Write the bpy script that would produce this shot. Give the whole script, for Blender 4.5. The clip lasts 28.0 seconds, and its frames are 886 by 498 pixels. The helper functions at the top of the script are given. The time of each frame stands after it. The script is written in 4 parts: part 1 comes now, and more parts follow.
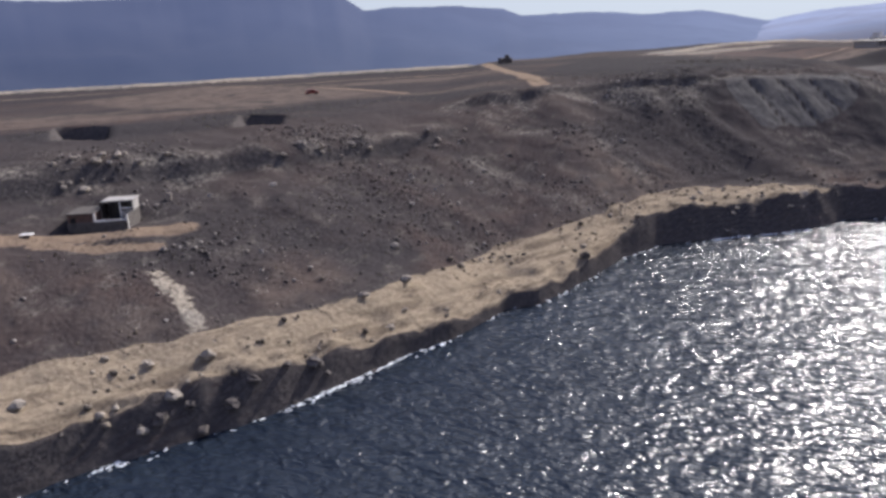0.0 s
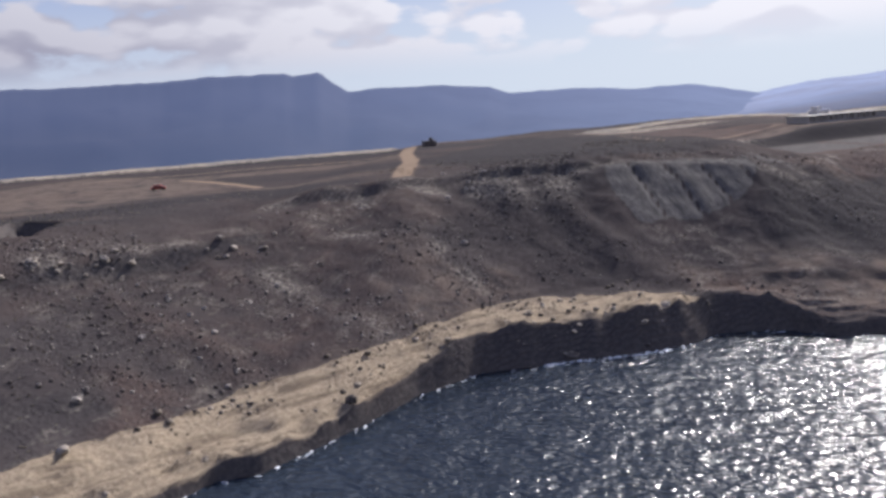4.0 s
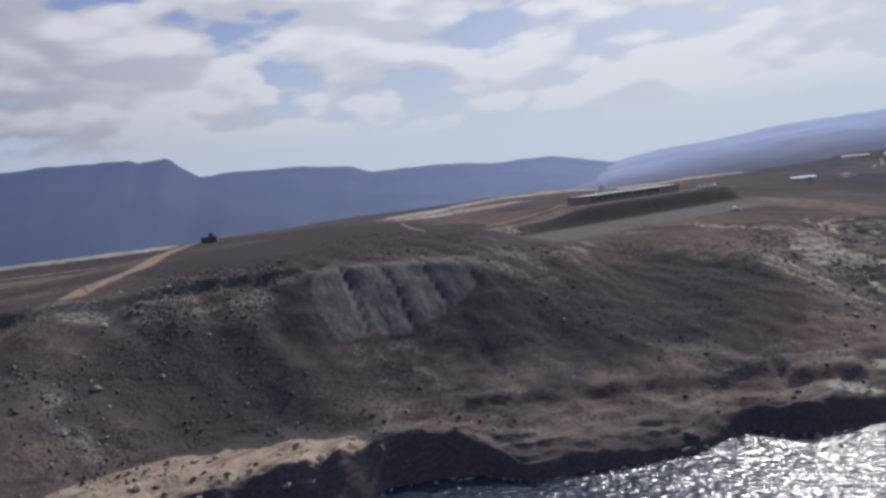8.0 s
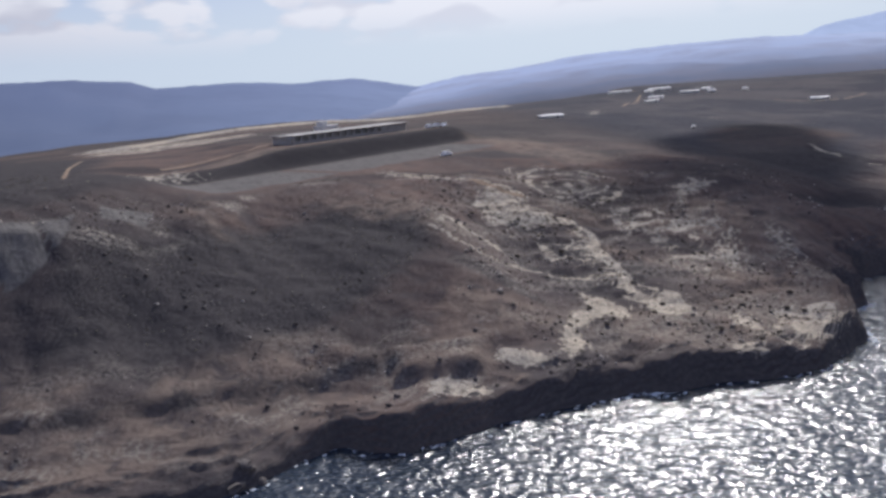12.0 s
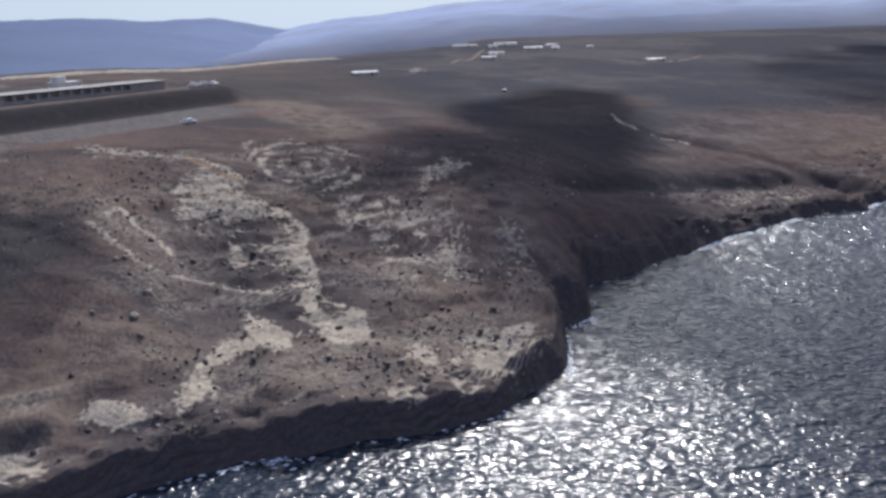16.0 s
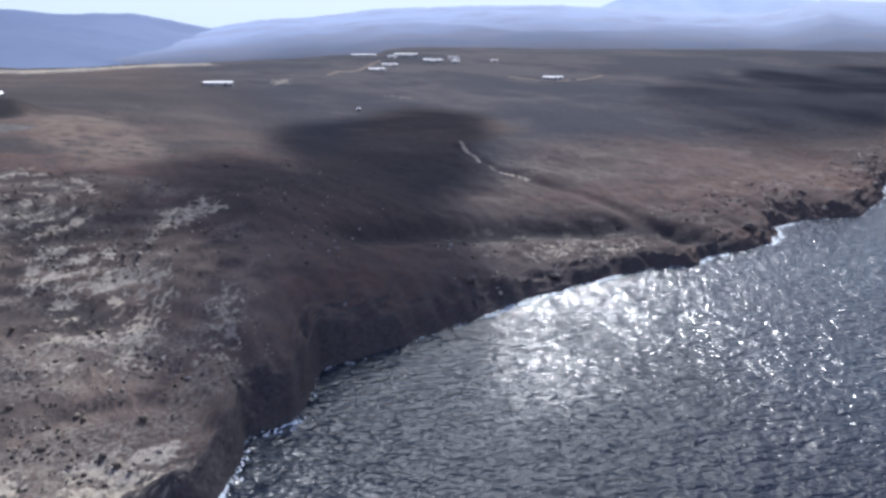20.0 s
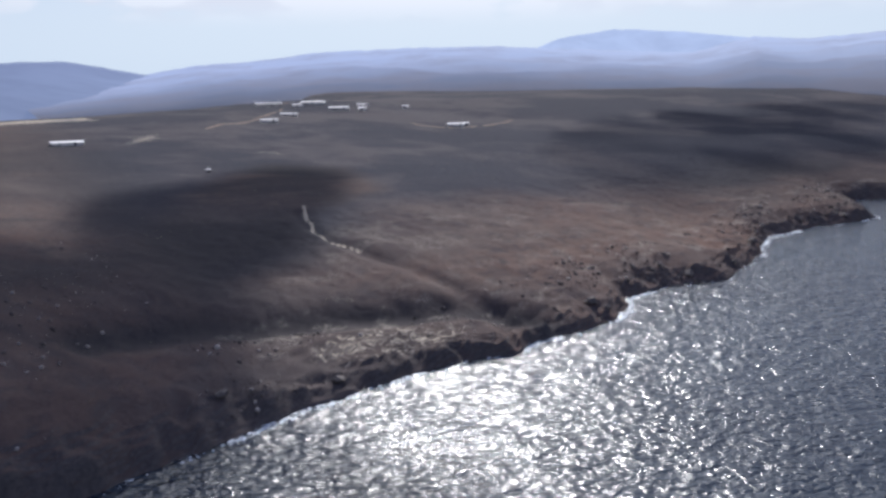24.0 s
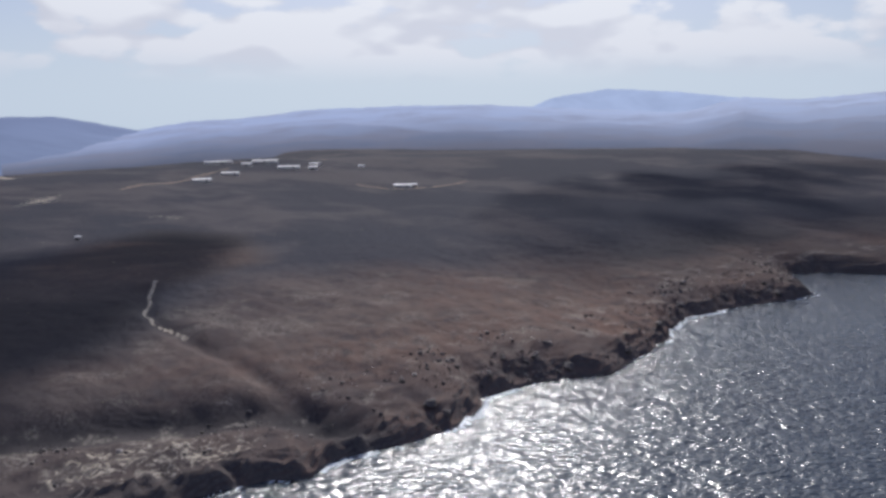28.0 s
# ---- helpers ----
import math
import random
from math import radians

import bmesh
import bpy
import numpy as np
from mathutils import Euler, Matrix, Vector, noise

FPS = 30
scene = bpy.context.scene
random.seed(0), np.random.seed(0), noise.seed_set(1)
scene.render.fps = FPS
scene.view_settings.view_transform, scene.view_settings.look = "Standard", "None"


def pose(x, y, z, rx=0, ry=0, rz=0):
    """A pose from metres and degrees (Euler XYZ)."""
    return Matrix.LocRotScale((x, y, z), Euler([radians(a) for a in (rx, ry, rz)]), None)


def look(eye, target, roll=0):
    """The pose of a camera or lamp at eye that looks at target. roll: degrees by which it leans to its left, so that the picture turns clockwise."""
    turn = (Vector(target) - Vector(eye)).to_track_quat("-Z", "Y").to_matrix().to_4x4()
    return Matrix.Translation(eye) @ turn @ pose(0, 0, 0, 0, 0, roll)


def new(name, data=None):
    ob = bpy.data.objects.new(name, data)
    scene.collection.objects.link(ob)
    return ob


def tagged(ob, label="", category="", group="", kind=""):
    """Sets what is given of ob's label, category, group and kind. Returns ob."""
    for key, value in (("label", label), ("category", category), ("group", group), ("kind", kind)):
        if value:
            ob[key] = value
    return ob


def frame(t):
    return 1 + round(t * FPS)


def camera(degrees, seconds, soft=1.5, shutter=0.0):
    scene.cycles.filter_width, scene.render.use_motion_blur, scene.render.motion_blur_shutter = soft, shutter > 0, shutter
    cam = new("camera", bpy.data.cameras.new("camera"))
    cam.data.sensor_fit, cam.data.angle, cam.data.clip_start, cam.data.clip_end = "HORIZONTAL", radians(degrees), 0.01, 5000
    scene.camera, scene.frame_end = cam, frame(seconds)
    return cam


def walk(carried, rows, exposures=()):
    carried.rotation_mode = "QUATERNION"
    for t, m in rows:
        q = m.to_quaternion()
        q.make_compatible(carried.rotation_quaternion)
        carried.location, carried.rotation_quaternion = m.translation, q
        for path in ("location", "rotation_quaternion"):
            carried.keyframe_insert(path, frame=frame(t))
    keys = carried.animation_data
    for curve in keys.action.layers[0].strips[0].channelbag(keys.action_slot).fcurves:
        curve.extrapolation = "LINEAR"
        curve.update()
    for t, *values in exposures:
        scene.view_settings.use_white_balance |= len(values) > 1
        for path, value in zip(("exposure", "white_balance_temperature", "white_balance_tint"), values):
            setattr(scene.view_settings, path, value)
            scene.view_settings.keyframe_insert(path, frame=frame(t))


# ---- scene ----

cam = camera(58.92, 28.0, soft=3.2)
# seconds, eye in metres, then heading to the left, pitch and roll in degrees
PATH = [
    (0, 2.80, -3.15, 45.39, 5.182, -14.848, -2.590),
    (0.5, 7.80, 0.88, 45.26, 6.042, -13.056, -3.167),
    (1, 12.67, 4.95, 45.16, 6.283, -10.782, -3.409),
    (1.5, 17.58, 9.15, 45.11, 6.444, -9.462, -3.678),
    (2, 22.60, 13.46, 45.13, 6.323, -8.849, -3.749),
    (2.5, 27.75, 17.85, 45.22, 6.105, -9.109, -3.637),
    (4.5, 49.16, 35.42, 46.10, 5.216, -9.444, -3.950),
    (5, 54.62, 39.67, 46.37, 4.340, -8.083, -4.148),
    (5.5, 60.10, 43.83, 46.62, 3.377, -6.395, -4.385),
    (6, 65.60, 47.91, 46.86, 2.446, -4.782, -4.695),
    (6.5, 71.12, 51.88, 47.08, 1.478, -3.493, -5.066),
    (7, 76.66, 55.76, 47.27, 0.250, -3.056, -5.478),
    (7.5, 82.21, 59.53, 47.45, -1.321, -3.577, -5.821),
    (8, 87.79, 63.18, 47.61, -2.902, -4.682, -5.998),
    (8.5, 93.39, 66.71, 47.76, -4.372, -5.972, -6.018),
    (9, 99.01, 70.10, 47.92, -5.856, -7.151, -5.838),
    (9.5, 104.64, 73.34, 48.08, -7.403, -8.108, -5.702),
    (10, 110.28, 76.41, 48.26, -9.004, -8.840, -5.518),
    (10.5, 115.92, 79.31, 48.46, -10.621, -9.440, -5.351),
    (11, 121.57, 82.03, 48.68, -12.437, -10.101, -4.844),
    (11.5, 127.22, 84.57, 48.91, -13.812, -10.773, -4.680),
    (12, 132.87, 86.93, 49.17, -15.673, -11.513, -4.268),
    (12.5, 138.53, 89.12, 49.43, -17.141, -12.211, -3.943),
    (13, 144.21, 91.15, 49.71, -18.787, -13.013, -3.399),
    (13.5, 149.91, 93.04, 49.99, -20.248, -13.743, -3.008),
    (15.5, 173.01, 99.55, 51.04, -23.553, -15.609, -2.397),
    (16, 178.88, 101.01, 51.29, -24.065, -15.806, -2.236),
    (16.5, 184.78, 102.43, 51.53, -24.755, -15.781, -1.914),
    (17, 190.72, 103.82, 51.78, -25.852, -15.691, -1.322),
    (17.5, 196.67, 105.18, 52.04, -26.463, -15.698, -0.952),
    (18, 202.63, 106.51, 52.32, -27.173, -15.669, -0.496),
    (18.5, 208.57, 107.79, 52.64, -27.712, -15.605, -0.141),
    (19, 214.49, 109.02, 53.00, -28.149, -15.596, 0.161),
    (19.5, 220.37, 110.19, 53.40, -28.426, -15.572, 0.244),
    (20, 226.20, 111.28, 53.84, -28.575, -15.501, 0.161),
    (20.5, 231.97, 112.27, 54.34, -28.673, -15.305, -0.249),
    (21, 237.69, 113.17, 54.87, -28.820, -15.023, -0.529),
    (21.5, 243.34, 113.96, 55.42, -29.134, -14.821, -0.746),
    (23.5, 265.71, 116.18, 57.53, -30.906, -13.332, -1.030),
    (24, 271.35, 116.58, 57.93, -31.598, -12.759, -0.871),
    (24.5, 277.05, 116.94, 58.24, -32.105, -12.098, -0.778),
    (25, 282.83, 117.29, 58.46, -32.646, -11.149, -0.537),
    (25.5, 288.69, 117.64, 58.60, -33.054, -10.190, -0.226),
    (26, 294.64, 117.99, 58.68, -33.180, -9.319, -0.023),
    (26.5, 300.67, 118.34, 58.73, -33.022, -8.723, 0.040),
    (27, 306.79, 118.69, 58.80, -32.563, -8.395, -0.053),
    (27.5, 313.03, 119.07, 58.92, -31.930, -8.403, -0.227),
    (28, 319.48, 119.54, 59.10, -31.203, -8.728, -0.424),
]


def aimed(x, y, z, heading, pitch, roll):
    h, p = radians(heading), radians(pitch)
    ahead = Vector((-math.sin(h) * math.cos(p), math.cos(h) * math.cos(p), math.sin(p)))
    return look((x, y, z), Vector((x, y, z)) + 100 * ahead, roll)


EXPOSURES = [(0, 0.3, 6250, 15), (2, 0.32, 6250, 15), (5, 0.35, 6200, 15), (8, -0.01, 6050, 12), (10, 0.21, 6100, 13), (11, 0.23, 6100, 13), (13, 0.27, 6050, 13), (17, 0.33, 5930, 12), (20, 0.62, 5720, 11), (21, 0.65, 5720, 11), (24, 0.38, 5980, 12), (28, 0.11, 6050, 12)]
walk(cam, [(row[0], aimed(*row[1:])) for row in PATH], EXPOSURES)

# ---- sky and sun ----
SUN_AZIMUTH, SUN_HEIGHT = 32.5, 36.0  # degrees from +y towards +x, and above the horizon
scene.view_settings.exposure = 0.0
SUN_WAY = (math.sin(radians(SUN_AZIMUTH)) * math.cos(radians(SUN_HEIGHT)), math.cos(radians(SUN_AZIMUTH)) * math.cos(radians(SUN_HEIGHT)), math.sin(radians(SUN_HEIGHT)))
world = bpy.data.worlds.new("sky")
scene.world = world
world.use_nodes = True


class Nodes:
    """A small helper to write node trees in lines."""

    def __init__(self, tree):
        self.tree = tree
        tree.nodes.clear()

    def put(self, kind, **settings):
        made = self.tree.nodes.new(kind)
        for key, value in settings.items():
            if key in made.inputs:
                self.feed(made.inputs[key], value)
            elif key == "sky_type":
                made.sky_type = value
            elif key == "sun_disc":
                made.sun_disc = value
            elif key == "sun_elevation":
                made.sun_elevation = value
            elif key == "sun_rotation":
                made.sun_rotation = value
            elif key == "dust_density":
                made.dust_density = value
            elif key == "attribute_name":
                made.attribute_name = value
            elif key == "vector_type":
                made.vector_type = value
            elif key == "feature":
                made.feature = value
        return made

    def feed(self, socket, value):
        if isinstance(value, bpy.types.NodeSocket):
            self.tree.links.new(value, socket)
        elif isinstance(value, bpy.types.Node):
            self.tree.links.new(value.outputs[0], socket)
        else:
            socket.default_value = value

    def math(self, operation, a, b=0.0, c=0.0):
        made = self.tree.nodes.new("ShaderNodeMath")
        made.operation = operation
        for socket, value in zip(made.inputs, (a, b, c)):
            self.feed(socket, value)
        return made.outputs[0]

    def vector(self, operation, a, b=(0, 0, 0)):
        made = self.tree.nodes.new("ShaderNodeVectorMath")
        made.operation = operation
        self.feed(made.inputs[0], a)
        self.feed(made.inputs[1], b)
        return made.outputs["Value"] if operation in ("DOT_PRODUCT", "LENGTH") else made.outputs[0]

    def noise(self, vector, scale, detail=4.0, rough=0.55, bend=0.0):
        made = self.tree.nodes.new("ShaderNodeTexNoise")
        self.feed(made.inputs["Vector"], vector)
        for key, value in (("Scale", scale), ("Detail", detail), ("Roughness", rough), ("Distortion", bend)):
            made.inputs[key].default_value = value
        return made.outputs["Fac"]

    def span(self, value, a, b, c=0.0, d=1.0):
        made = self.tree.nodes.new("ShaderNodeMapRange")
        made.interpolation_type = "SMOOTHSTEP"
        for socket, v in zip(made.inputs, (value, a, b, c, d)):
            self.feed(socket, v)
        return made.outputs[0]

    def mix(self, fac, a, b, blend="MIX"):
        made = self.tree.nodes.new("ShaderNodeMix")
        made.data_type, made.blend_type = "RGBA", blend
        for socket, v in ((made.inputs[0], fac), (made.inputs[6], a), (made.inputs[7], b)):
            if isinstance(v, tuple) and len(v) == 3:
                v = (*v, 1)
            self.feed(socket, v)
        return made.outputs[2]


def sky_world():
    n = Nodes(world.node_tree)
    sky = n.put("ShaderNodeTexSky", sky_type="NISHITA", sun_disc=False, sun_elevation=radians(SUN_HEIGHT), sun_rotation=radians(SUN_AZIMUTH), dust_density=2.0)
    way = n.put("ShaderNodeTexCoord").outputs["Generated"]
    parts = n.put("ShaderNodeSeparateXYZ", Vector=way)
    rise = n.math("MAXIMUM", parts.outputs[2], 0.0)
    # heaped clouds in banks, flat and grey below, bright above
    puff = n.put("ShaderNodeMapping", Vector=way, Scale=(1.0, 1.0, 2.5))
    above = n.vector("ADD", puff, (0.0, 0.0, 0.06))
    banks = n.math("MULTIPLY", n.math("SUBTRACT", n.noise(puff, 2.1, 2.0, 0.5), 0.5), 0.75)

    def heaps(place):
        """Rounded heaps of two sizes on a broad swell."""
        total = n.noise(place, 6.5, 2.0, 0.5, 0.2)
        for scale, much in ((11.0, 0.22), (25.0, 0.12)):
            cells = n.put("ShaderNodeTexVoronoi", feature="SMOOTH_F1", Vector=place, Scale=scale, Smoothness=0.35)
            total = n.math("ADD", total, n.math("MULTIPLY", n.math("SUBTRACT", 0.42, cells.outputs["Distance"]), much))
        return total

    body, lid = heaps(puff), heaps(above)
    shreds = n.math("MULTIPLY", n.math("SUBTRACT", n.noise(puff, 15.0, 6.0, 0.62), 0.5), 0.36)
    gaps = n.math("MULTIPLY", n.math("SUBTRACT", rise, 0.18), 0.36)
    cover = n.span(n.math("ADD", n.math("SUBTRACT", n.math("ADD", body, banks), gaps), shreds), 0.355, 0.46)
    cover = n.math("MULTIPLY", cover, n.span(rise, 0.05, 0.10))
    under = n.math("SUBTRACT", n.math("SUBTRACT", lid, body), n.math("MULTIPLY", shreds, 0.7))
    thick = n.math("MAXIMUM", n.span(under, -0.17, 0.13), n.span(rise, 0.06, 0.22, 0.5, 0.0))
    lit = n.span(n.vector("DOT_PRODUCT", way, SUN_WAY), 0.25, 0.95)
    cloud = n.mix(thick, n.mix(lit, (6.0, 6.0, 6.5), (9.6, 9.6, 9.6)), n.mix(lit, (3.0, 3.0, 3.8), (7.4, 7.5, 8.0)))
    # broad glow about the sun over cloud and gaps, raised to brighten the sea
    near_sun = n.span(n.vector("DOT_PRODUCT", way, SUN_WAY), 0.89, 0.99)
    haze = n.span(rise, 0.02, 0.26, 0.92, 0.05)
    clear = n.mix(haze, n.mix(0.55, sky.outputs[0], (1.9, 2.7, 6.2)), n.mix(lit, (5.7, 6.3, 7.1), (6.6, 7.5, 8.1)))
    shade = n.mix(near_sun, n.mix(cover, clear, cloud), (38.0, 37.4, 36.4))
    back = n.put("ShaderNodeBackground", Color=shade, Strength=0.083)
    out = n.put("ShaderNodeOutputWorld", Surface=back)


sky_world()
sun = new("sun", bpy.data.lights.new("sun", "SUN"))
sun.data.energy, sun.data.angle, sun.data.color = 4.7, radians(0.55), (1.0, 0.95, 0.87)
sun.matrix_world = look((0, 0, 300), Vector((0, 0, 300)) - 100 * Vector(SUN_WAY))


# ---- materials ----
def material(name):
    made = bpy.data.materials.new(name)
    made.use_nodes = True
    return made, Nodes(made.node_tree)


def finish(n, colour, roughness=0.9, bump=None, strength=0.5, distance=0.1, metallic=0.0, specular=0.3):
    shader = n.put("ShaderNodeBsdfPrincipled")
    n.feed(shader.inputs["Base Color"], (*colour, 1) if isinstance(colour, tuple) and len(colour) == 3 else colour)
    n.feed(shader.inputs["Roughness"], roughness)
    n.feed(shader.inputs["Metallic"], metallic)
    n.feed(shader.inputs["Specular IOR Level"], specular)
    if bump is not None:
        node = n.put("ShaderNodeBump", Strength=strength, Distance=distance, Height=bump)
        n.feed(shader.inputs["Normal"], node)
    n.put("ShaderNodeOutputMaterial", Surface=shader)


def ground_material():
    made, n = material("volcanic_ground")
    at = n.put("ShaderNodeTexCoord").outputs["Object"]
    one = n.put("ShaderNodeSeparateColor", Color=n.put("ShaderNodeAttribute", attribute_name="zone_a").outputs["Color"])
    two = n.put("ShaderNodeSeparateColor", Color=n.put("ShaderNodeAttribute", attribute_name="zone_b").outputs["Color"])
    three = n.put("ShaderNodeSeparateColor", Color=n.put("ShaderNodeAttribute", attribute_name="zone_c").outputs["Color"])
    pale, tan, red = one.outputs
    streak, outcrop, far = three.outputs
    track, slab, scrub_shade = two.outputs
    wide = n.noise(at, 0.035, 5.0, 0.6, 0.6)
    mid = n.noise(at, 0.22, 6.0, 0.62, 0.4)
    fine = n.noise(at, 1.3, 6.0, 0.65)
    grain = n.noise(at, 4.5, 4.0, 0.7)
    soil = n.mix(n.span(wide, 0.36, 0.64), (0.058, 0.050, 0.051), (0.098, 0.080, 0.074))
    soil = n.mix(n.span(mid, 0.42, 0.66, 0.0, 0.7), soil, (0.080, 0.067, 0.063))
    soil = n.mix(n.math("MULTIPLY", red, n.span(mid, 0.25, 0.6)), soil, (0.122, 0.080, 0.065))
    # scrub tone, which also paints shade on gullies, embankment and eastern hillside
    soil = n.mix(n.math("MINIMUM", n.math("MULTIPLY", scrub_shade, n.span(fine, 0.15, 0.5, 0.3, 1.0)), 1.0), soil, (0.046, 0.042, 0.043))
    soil = n.mix(n.span(fine, 0.52, 0.72, 0.0, 0.5), soil, (0.048, 0.042, 0.042))
    soil = n.mix(n.span(grain, 0.62, 0.80, 0.0, 0.35), soil, (0.112, 0.096, 0.088))
    soil = n.mix(n.math("MULTIPLY", streak, n.span(mid, 0.3, 0.6)), soil, (0.145, 0.114, 0.094))
    # far ground coloured dark blue-grey in place of haze and cloud shade
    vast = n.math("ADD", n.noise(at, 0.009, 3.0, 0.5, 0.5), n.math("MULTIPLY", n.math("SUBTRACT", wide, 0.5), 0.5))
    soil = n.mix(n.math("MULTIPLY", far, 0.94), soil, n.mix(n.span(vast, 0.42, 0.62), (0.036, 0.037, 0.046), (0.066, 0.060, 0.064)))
    soil = n.mix(n.math("MULTIPLY", outcrop, n.span(fine, 0.42, 0.6)), soil, (0.227, 0.202, 0.172))
    sand = n.mix(n.span(fine, 0.35, 0.65), (0.325, 0.262, 0.188), (0.235, 0.187, 0.136))
    sand = n.mix(n.span(grain, 0.52, 0.72, 0.0, 0.8), sand, (0.109, 0.084, 0.063))
    lime = n.mix(n.span(fine, 0.35, 0.62), (0.42, 0.365, 0.29), (0.28, 0.24, 0.19))
    lime = n.mix(n.span(n.noise(at, 0.06, 3.0, 0.5), 0.42, 0.6), lime, n.mix(n.span(fine, 0.35, 0.62), (0.34, 0.305, 0.26), (0.21, 0.187, 0.16)))
    ash = n.mix(n.span(fine, 0.35, 0.65), (0.128, 0.119, 0.112), (0.098, 0.091, 0.087))
    # scratches that run down the ash plates, and layers along the tan ledge
    downhill = n.put("ShaderNodeMapping", vector_type="TEXTURE", Vector=at, Rotation=(0, 0, radians(18.8)), Scale=(1.0, 9.0, 9.0))
    ash = n.mix(n.span(n.noise(downhill, 1.5, 4.0, 0.6), 0.45, 0.68, 0.0, 0.75), ash, (0.062, 0.059, 0.058))
    layers = n.put("ShaderNodeMapping", vector_type="TEXTURE", Vector=at, Rotation=(0, 0, radians(42)), Scale=(7.0, 1.0, 1.0))
    sand = n.mix(n.span(n.noise(layers, 0.45, 5.0, 0.6, 0.3), 0.50, 0.62, 0.0, 0.75), sand, (0.135, 0.105, 0.078))
    lime = n.mix(n.span(grain, 0.52, 0.64, 0.0, 0.45), lime, (0.085, 0.072, 0.062))
    dirt = n.mix(n.span(fine, 0.3, 0.7), (0.26, 0.192, 0.138), (0.185, 0.138, 0.102))
    edge = n.math("MULTIPLY", n.math("SUBTRACT", mid, 0.5), 1.1)
    edge = n.math("ADD", edge, n.math("MULTIPLY", n.math("SUBTRACT", fine, 0.5), 0.9))
    # the pale rock is broken into swirling ledges and rubble
    broken = n.math("MULTIPLY", n.math("SUBTRACT", n.noise(at, 0.42, 7.0, 0.66, 1.4), 0.5), 2.6)
    shade = n.mix(n.span(n.math("ADD", pale, n.math("MULTIPLY", broken, n.math("GREATER_THAN", pale, 0.01))), 0.42, 0.66), soil, lime)
    for mask, tint, soft in ((slab, ash, 0.5), (tan, sand, 0.7), (track, dirt, 0.5)):
        shade = n.mix(n.span(n.math("ADD", mask, n.math("MULTIPLY", edge, n.math("MULTIPLY", n.math("GREATER_THAN", mask, 0.01), soft))), 0.35, 0.62), shade, tint)
    steep = n.put("ShaderNodeSeparateXYZ", Vector=n.put("ShaderNodeNewGeometry").outputs["True Normal"]).outputs[2]
    basalt = n.mix(n.span(fine, 0.35, 0.65), (0.066, 0.060, 0.061), (0.105, 0.092, 0.086))
    shade = n.mix(n.math("MULTIPLY", n.span(n.math("ADD", steep, n.math("MULTIPLY", edge, 0.25)), 0.50, 0.76, 0.92, 0.0), n.math("SUBTRACT", 1.0, n.math("MAXIMUM", slab, n.math("MULTIPLY", tan, 0.85)))), shade, basalt)
    height = n.math("ADD", n.math("MULTIPLY", mid, 1.15), n.math("ADD", n.math("MULTIPLY", fine, 0.45), n.math("ADD", n.math("MULTIPLY", grain, 0.12), n.math("MULTIPLY", n.math("MULTIPLY", broken, pale), 0.5))))
    finish(n, shade, 1.0, height, 0.8, 0.65, specular=0.02)
    return made


def sea_material():
    """Wind-blown water: the slope of three sizes of wave leans the surface."""
    made, n = material("sea_water")
    at = n.put("ShaderNodeTexCoord").outputs["Object"]
    gap = 0.07

    def surface(shift):
        """The height of the waves a little way off."""
        place = n.put("ShaderNodeMapping", vector_type="TEXTURE", Vector=n.vector("ADD", at, shift), Rotation=(0, 0, radians(-20)), Scale=(1.5, 1.0, 1.0))
        total = n.math("MULTIPLY", n.noise(place, 0.22, 1.0, 0.5, 0.3), 0.95)
        total = n.math("ADD", total, n.math("MULTIPLY", n.noise(place, 0.80, 1.0, 0.5, 0.4), 0.62))
        return n.math("ADD", total, n.math("MULTIPLY", n.noise(place, 2.0, 1.0, 0.5, 0.3), 0.20))

    here = surface((0.0, 0.0, 0.0))
    east, north = surface((gap, 0.0, 0.0)), surface((0.0, gap, 0.0))
    lean = n.put("ShaderNodeCombineXYZ", X=n.math("DIVIDE", n.math("SUBTRACT", here, east), gap), Y=n.math("DIVIDE", n.math("SUBTRACT", here, north), gap), Z=1.0)
    patch = n.noise(at, 0.012, 3.0, 0.5)
    colour = n.mix(n.span(patch, 0.35, 0.65), (0.012, 0.018, 0.029), (0.018, 0.026, 0.039))
    shader = n.put("ShaderNodeBsdfPrincipled")
    n.feed(shader.inputs["Base Color"], colour)
    n.feed(shader.inputs["Roughness"], 0.2)
    n.feed(shader.inputs["IOR"], 1.333)
    n.feed(shader.inputs["Normal"], n.vector("NORMALIZE", lean))
    n.put("ShaderNodeOutputMaterial", Surface=shader)
    return made


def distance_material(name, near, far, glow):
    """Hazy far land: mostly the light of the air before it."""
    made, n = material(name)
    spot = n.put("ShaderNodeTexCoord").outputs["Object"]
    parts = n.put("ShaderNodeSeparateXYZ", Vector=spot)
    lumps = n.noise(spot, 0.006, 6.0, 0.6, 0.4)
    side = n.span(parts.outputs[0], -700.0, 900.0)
    # haze put in as a blue glow whose tone shifts from west to east
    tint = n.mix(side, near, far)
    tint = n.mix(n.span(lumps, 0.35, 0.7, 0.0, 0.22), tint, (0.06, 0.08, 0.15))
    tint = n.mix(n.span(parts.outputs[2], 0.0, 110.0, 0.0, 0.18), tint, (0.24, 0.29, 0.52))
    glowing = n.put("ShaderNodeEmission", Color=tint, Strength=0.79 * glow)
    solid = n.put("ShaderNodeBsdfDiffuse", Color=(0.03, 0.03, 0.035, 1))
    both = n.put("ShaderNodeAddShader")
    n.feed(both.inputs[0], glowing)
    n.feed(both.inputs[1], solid)
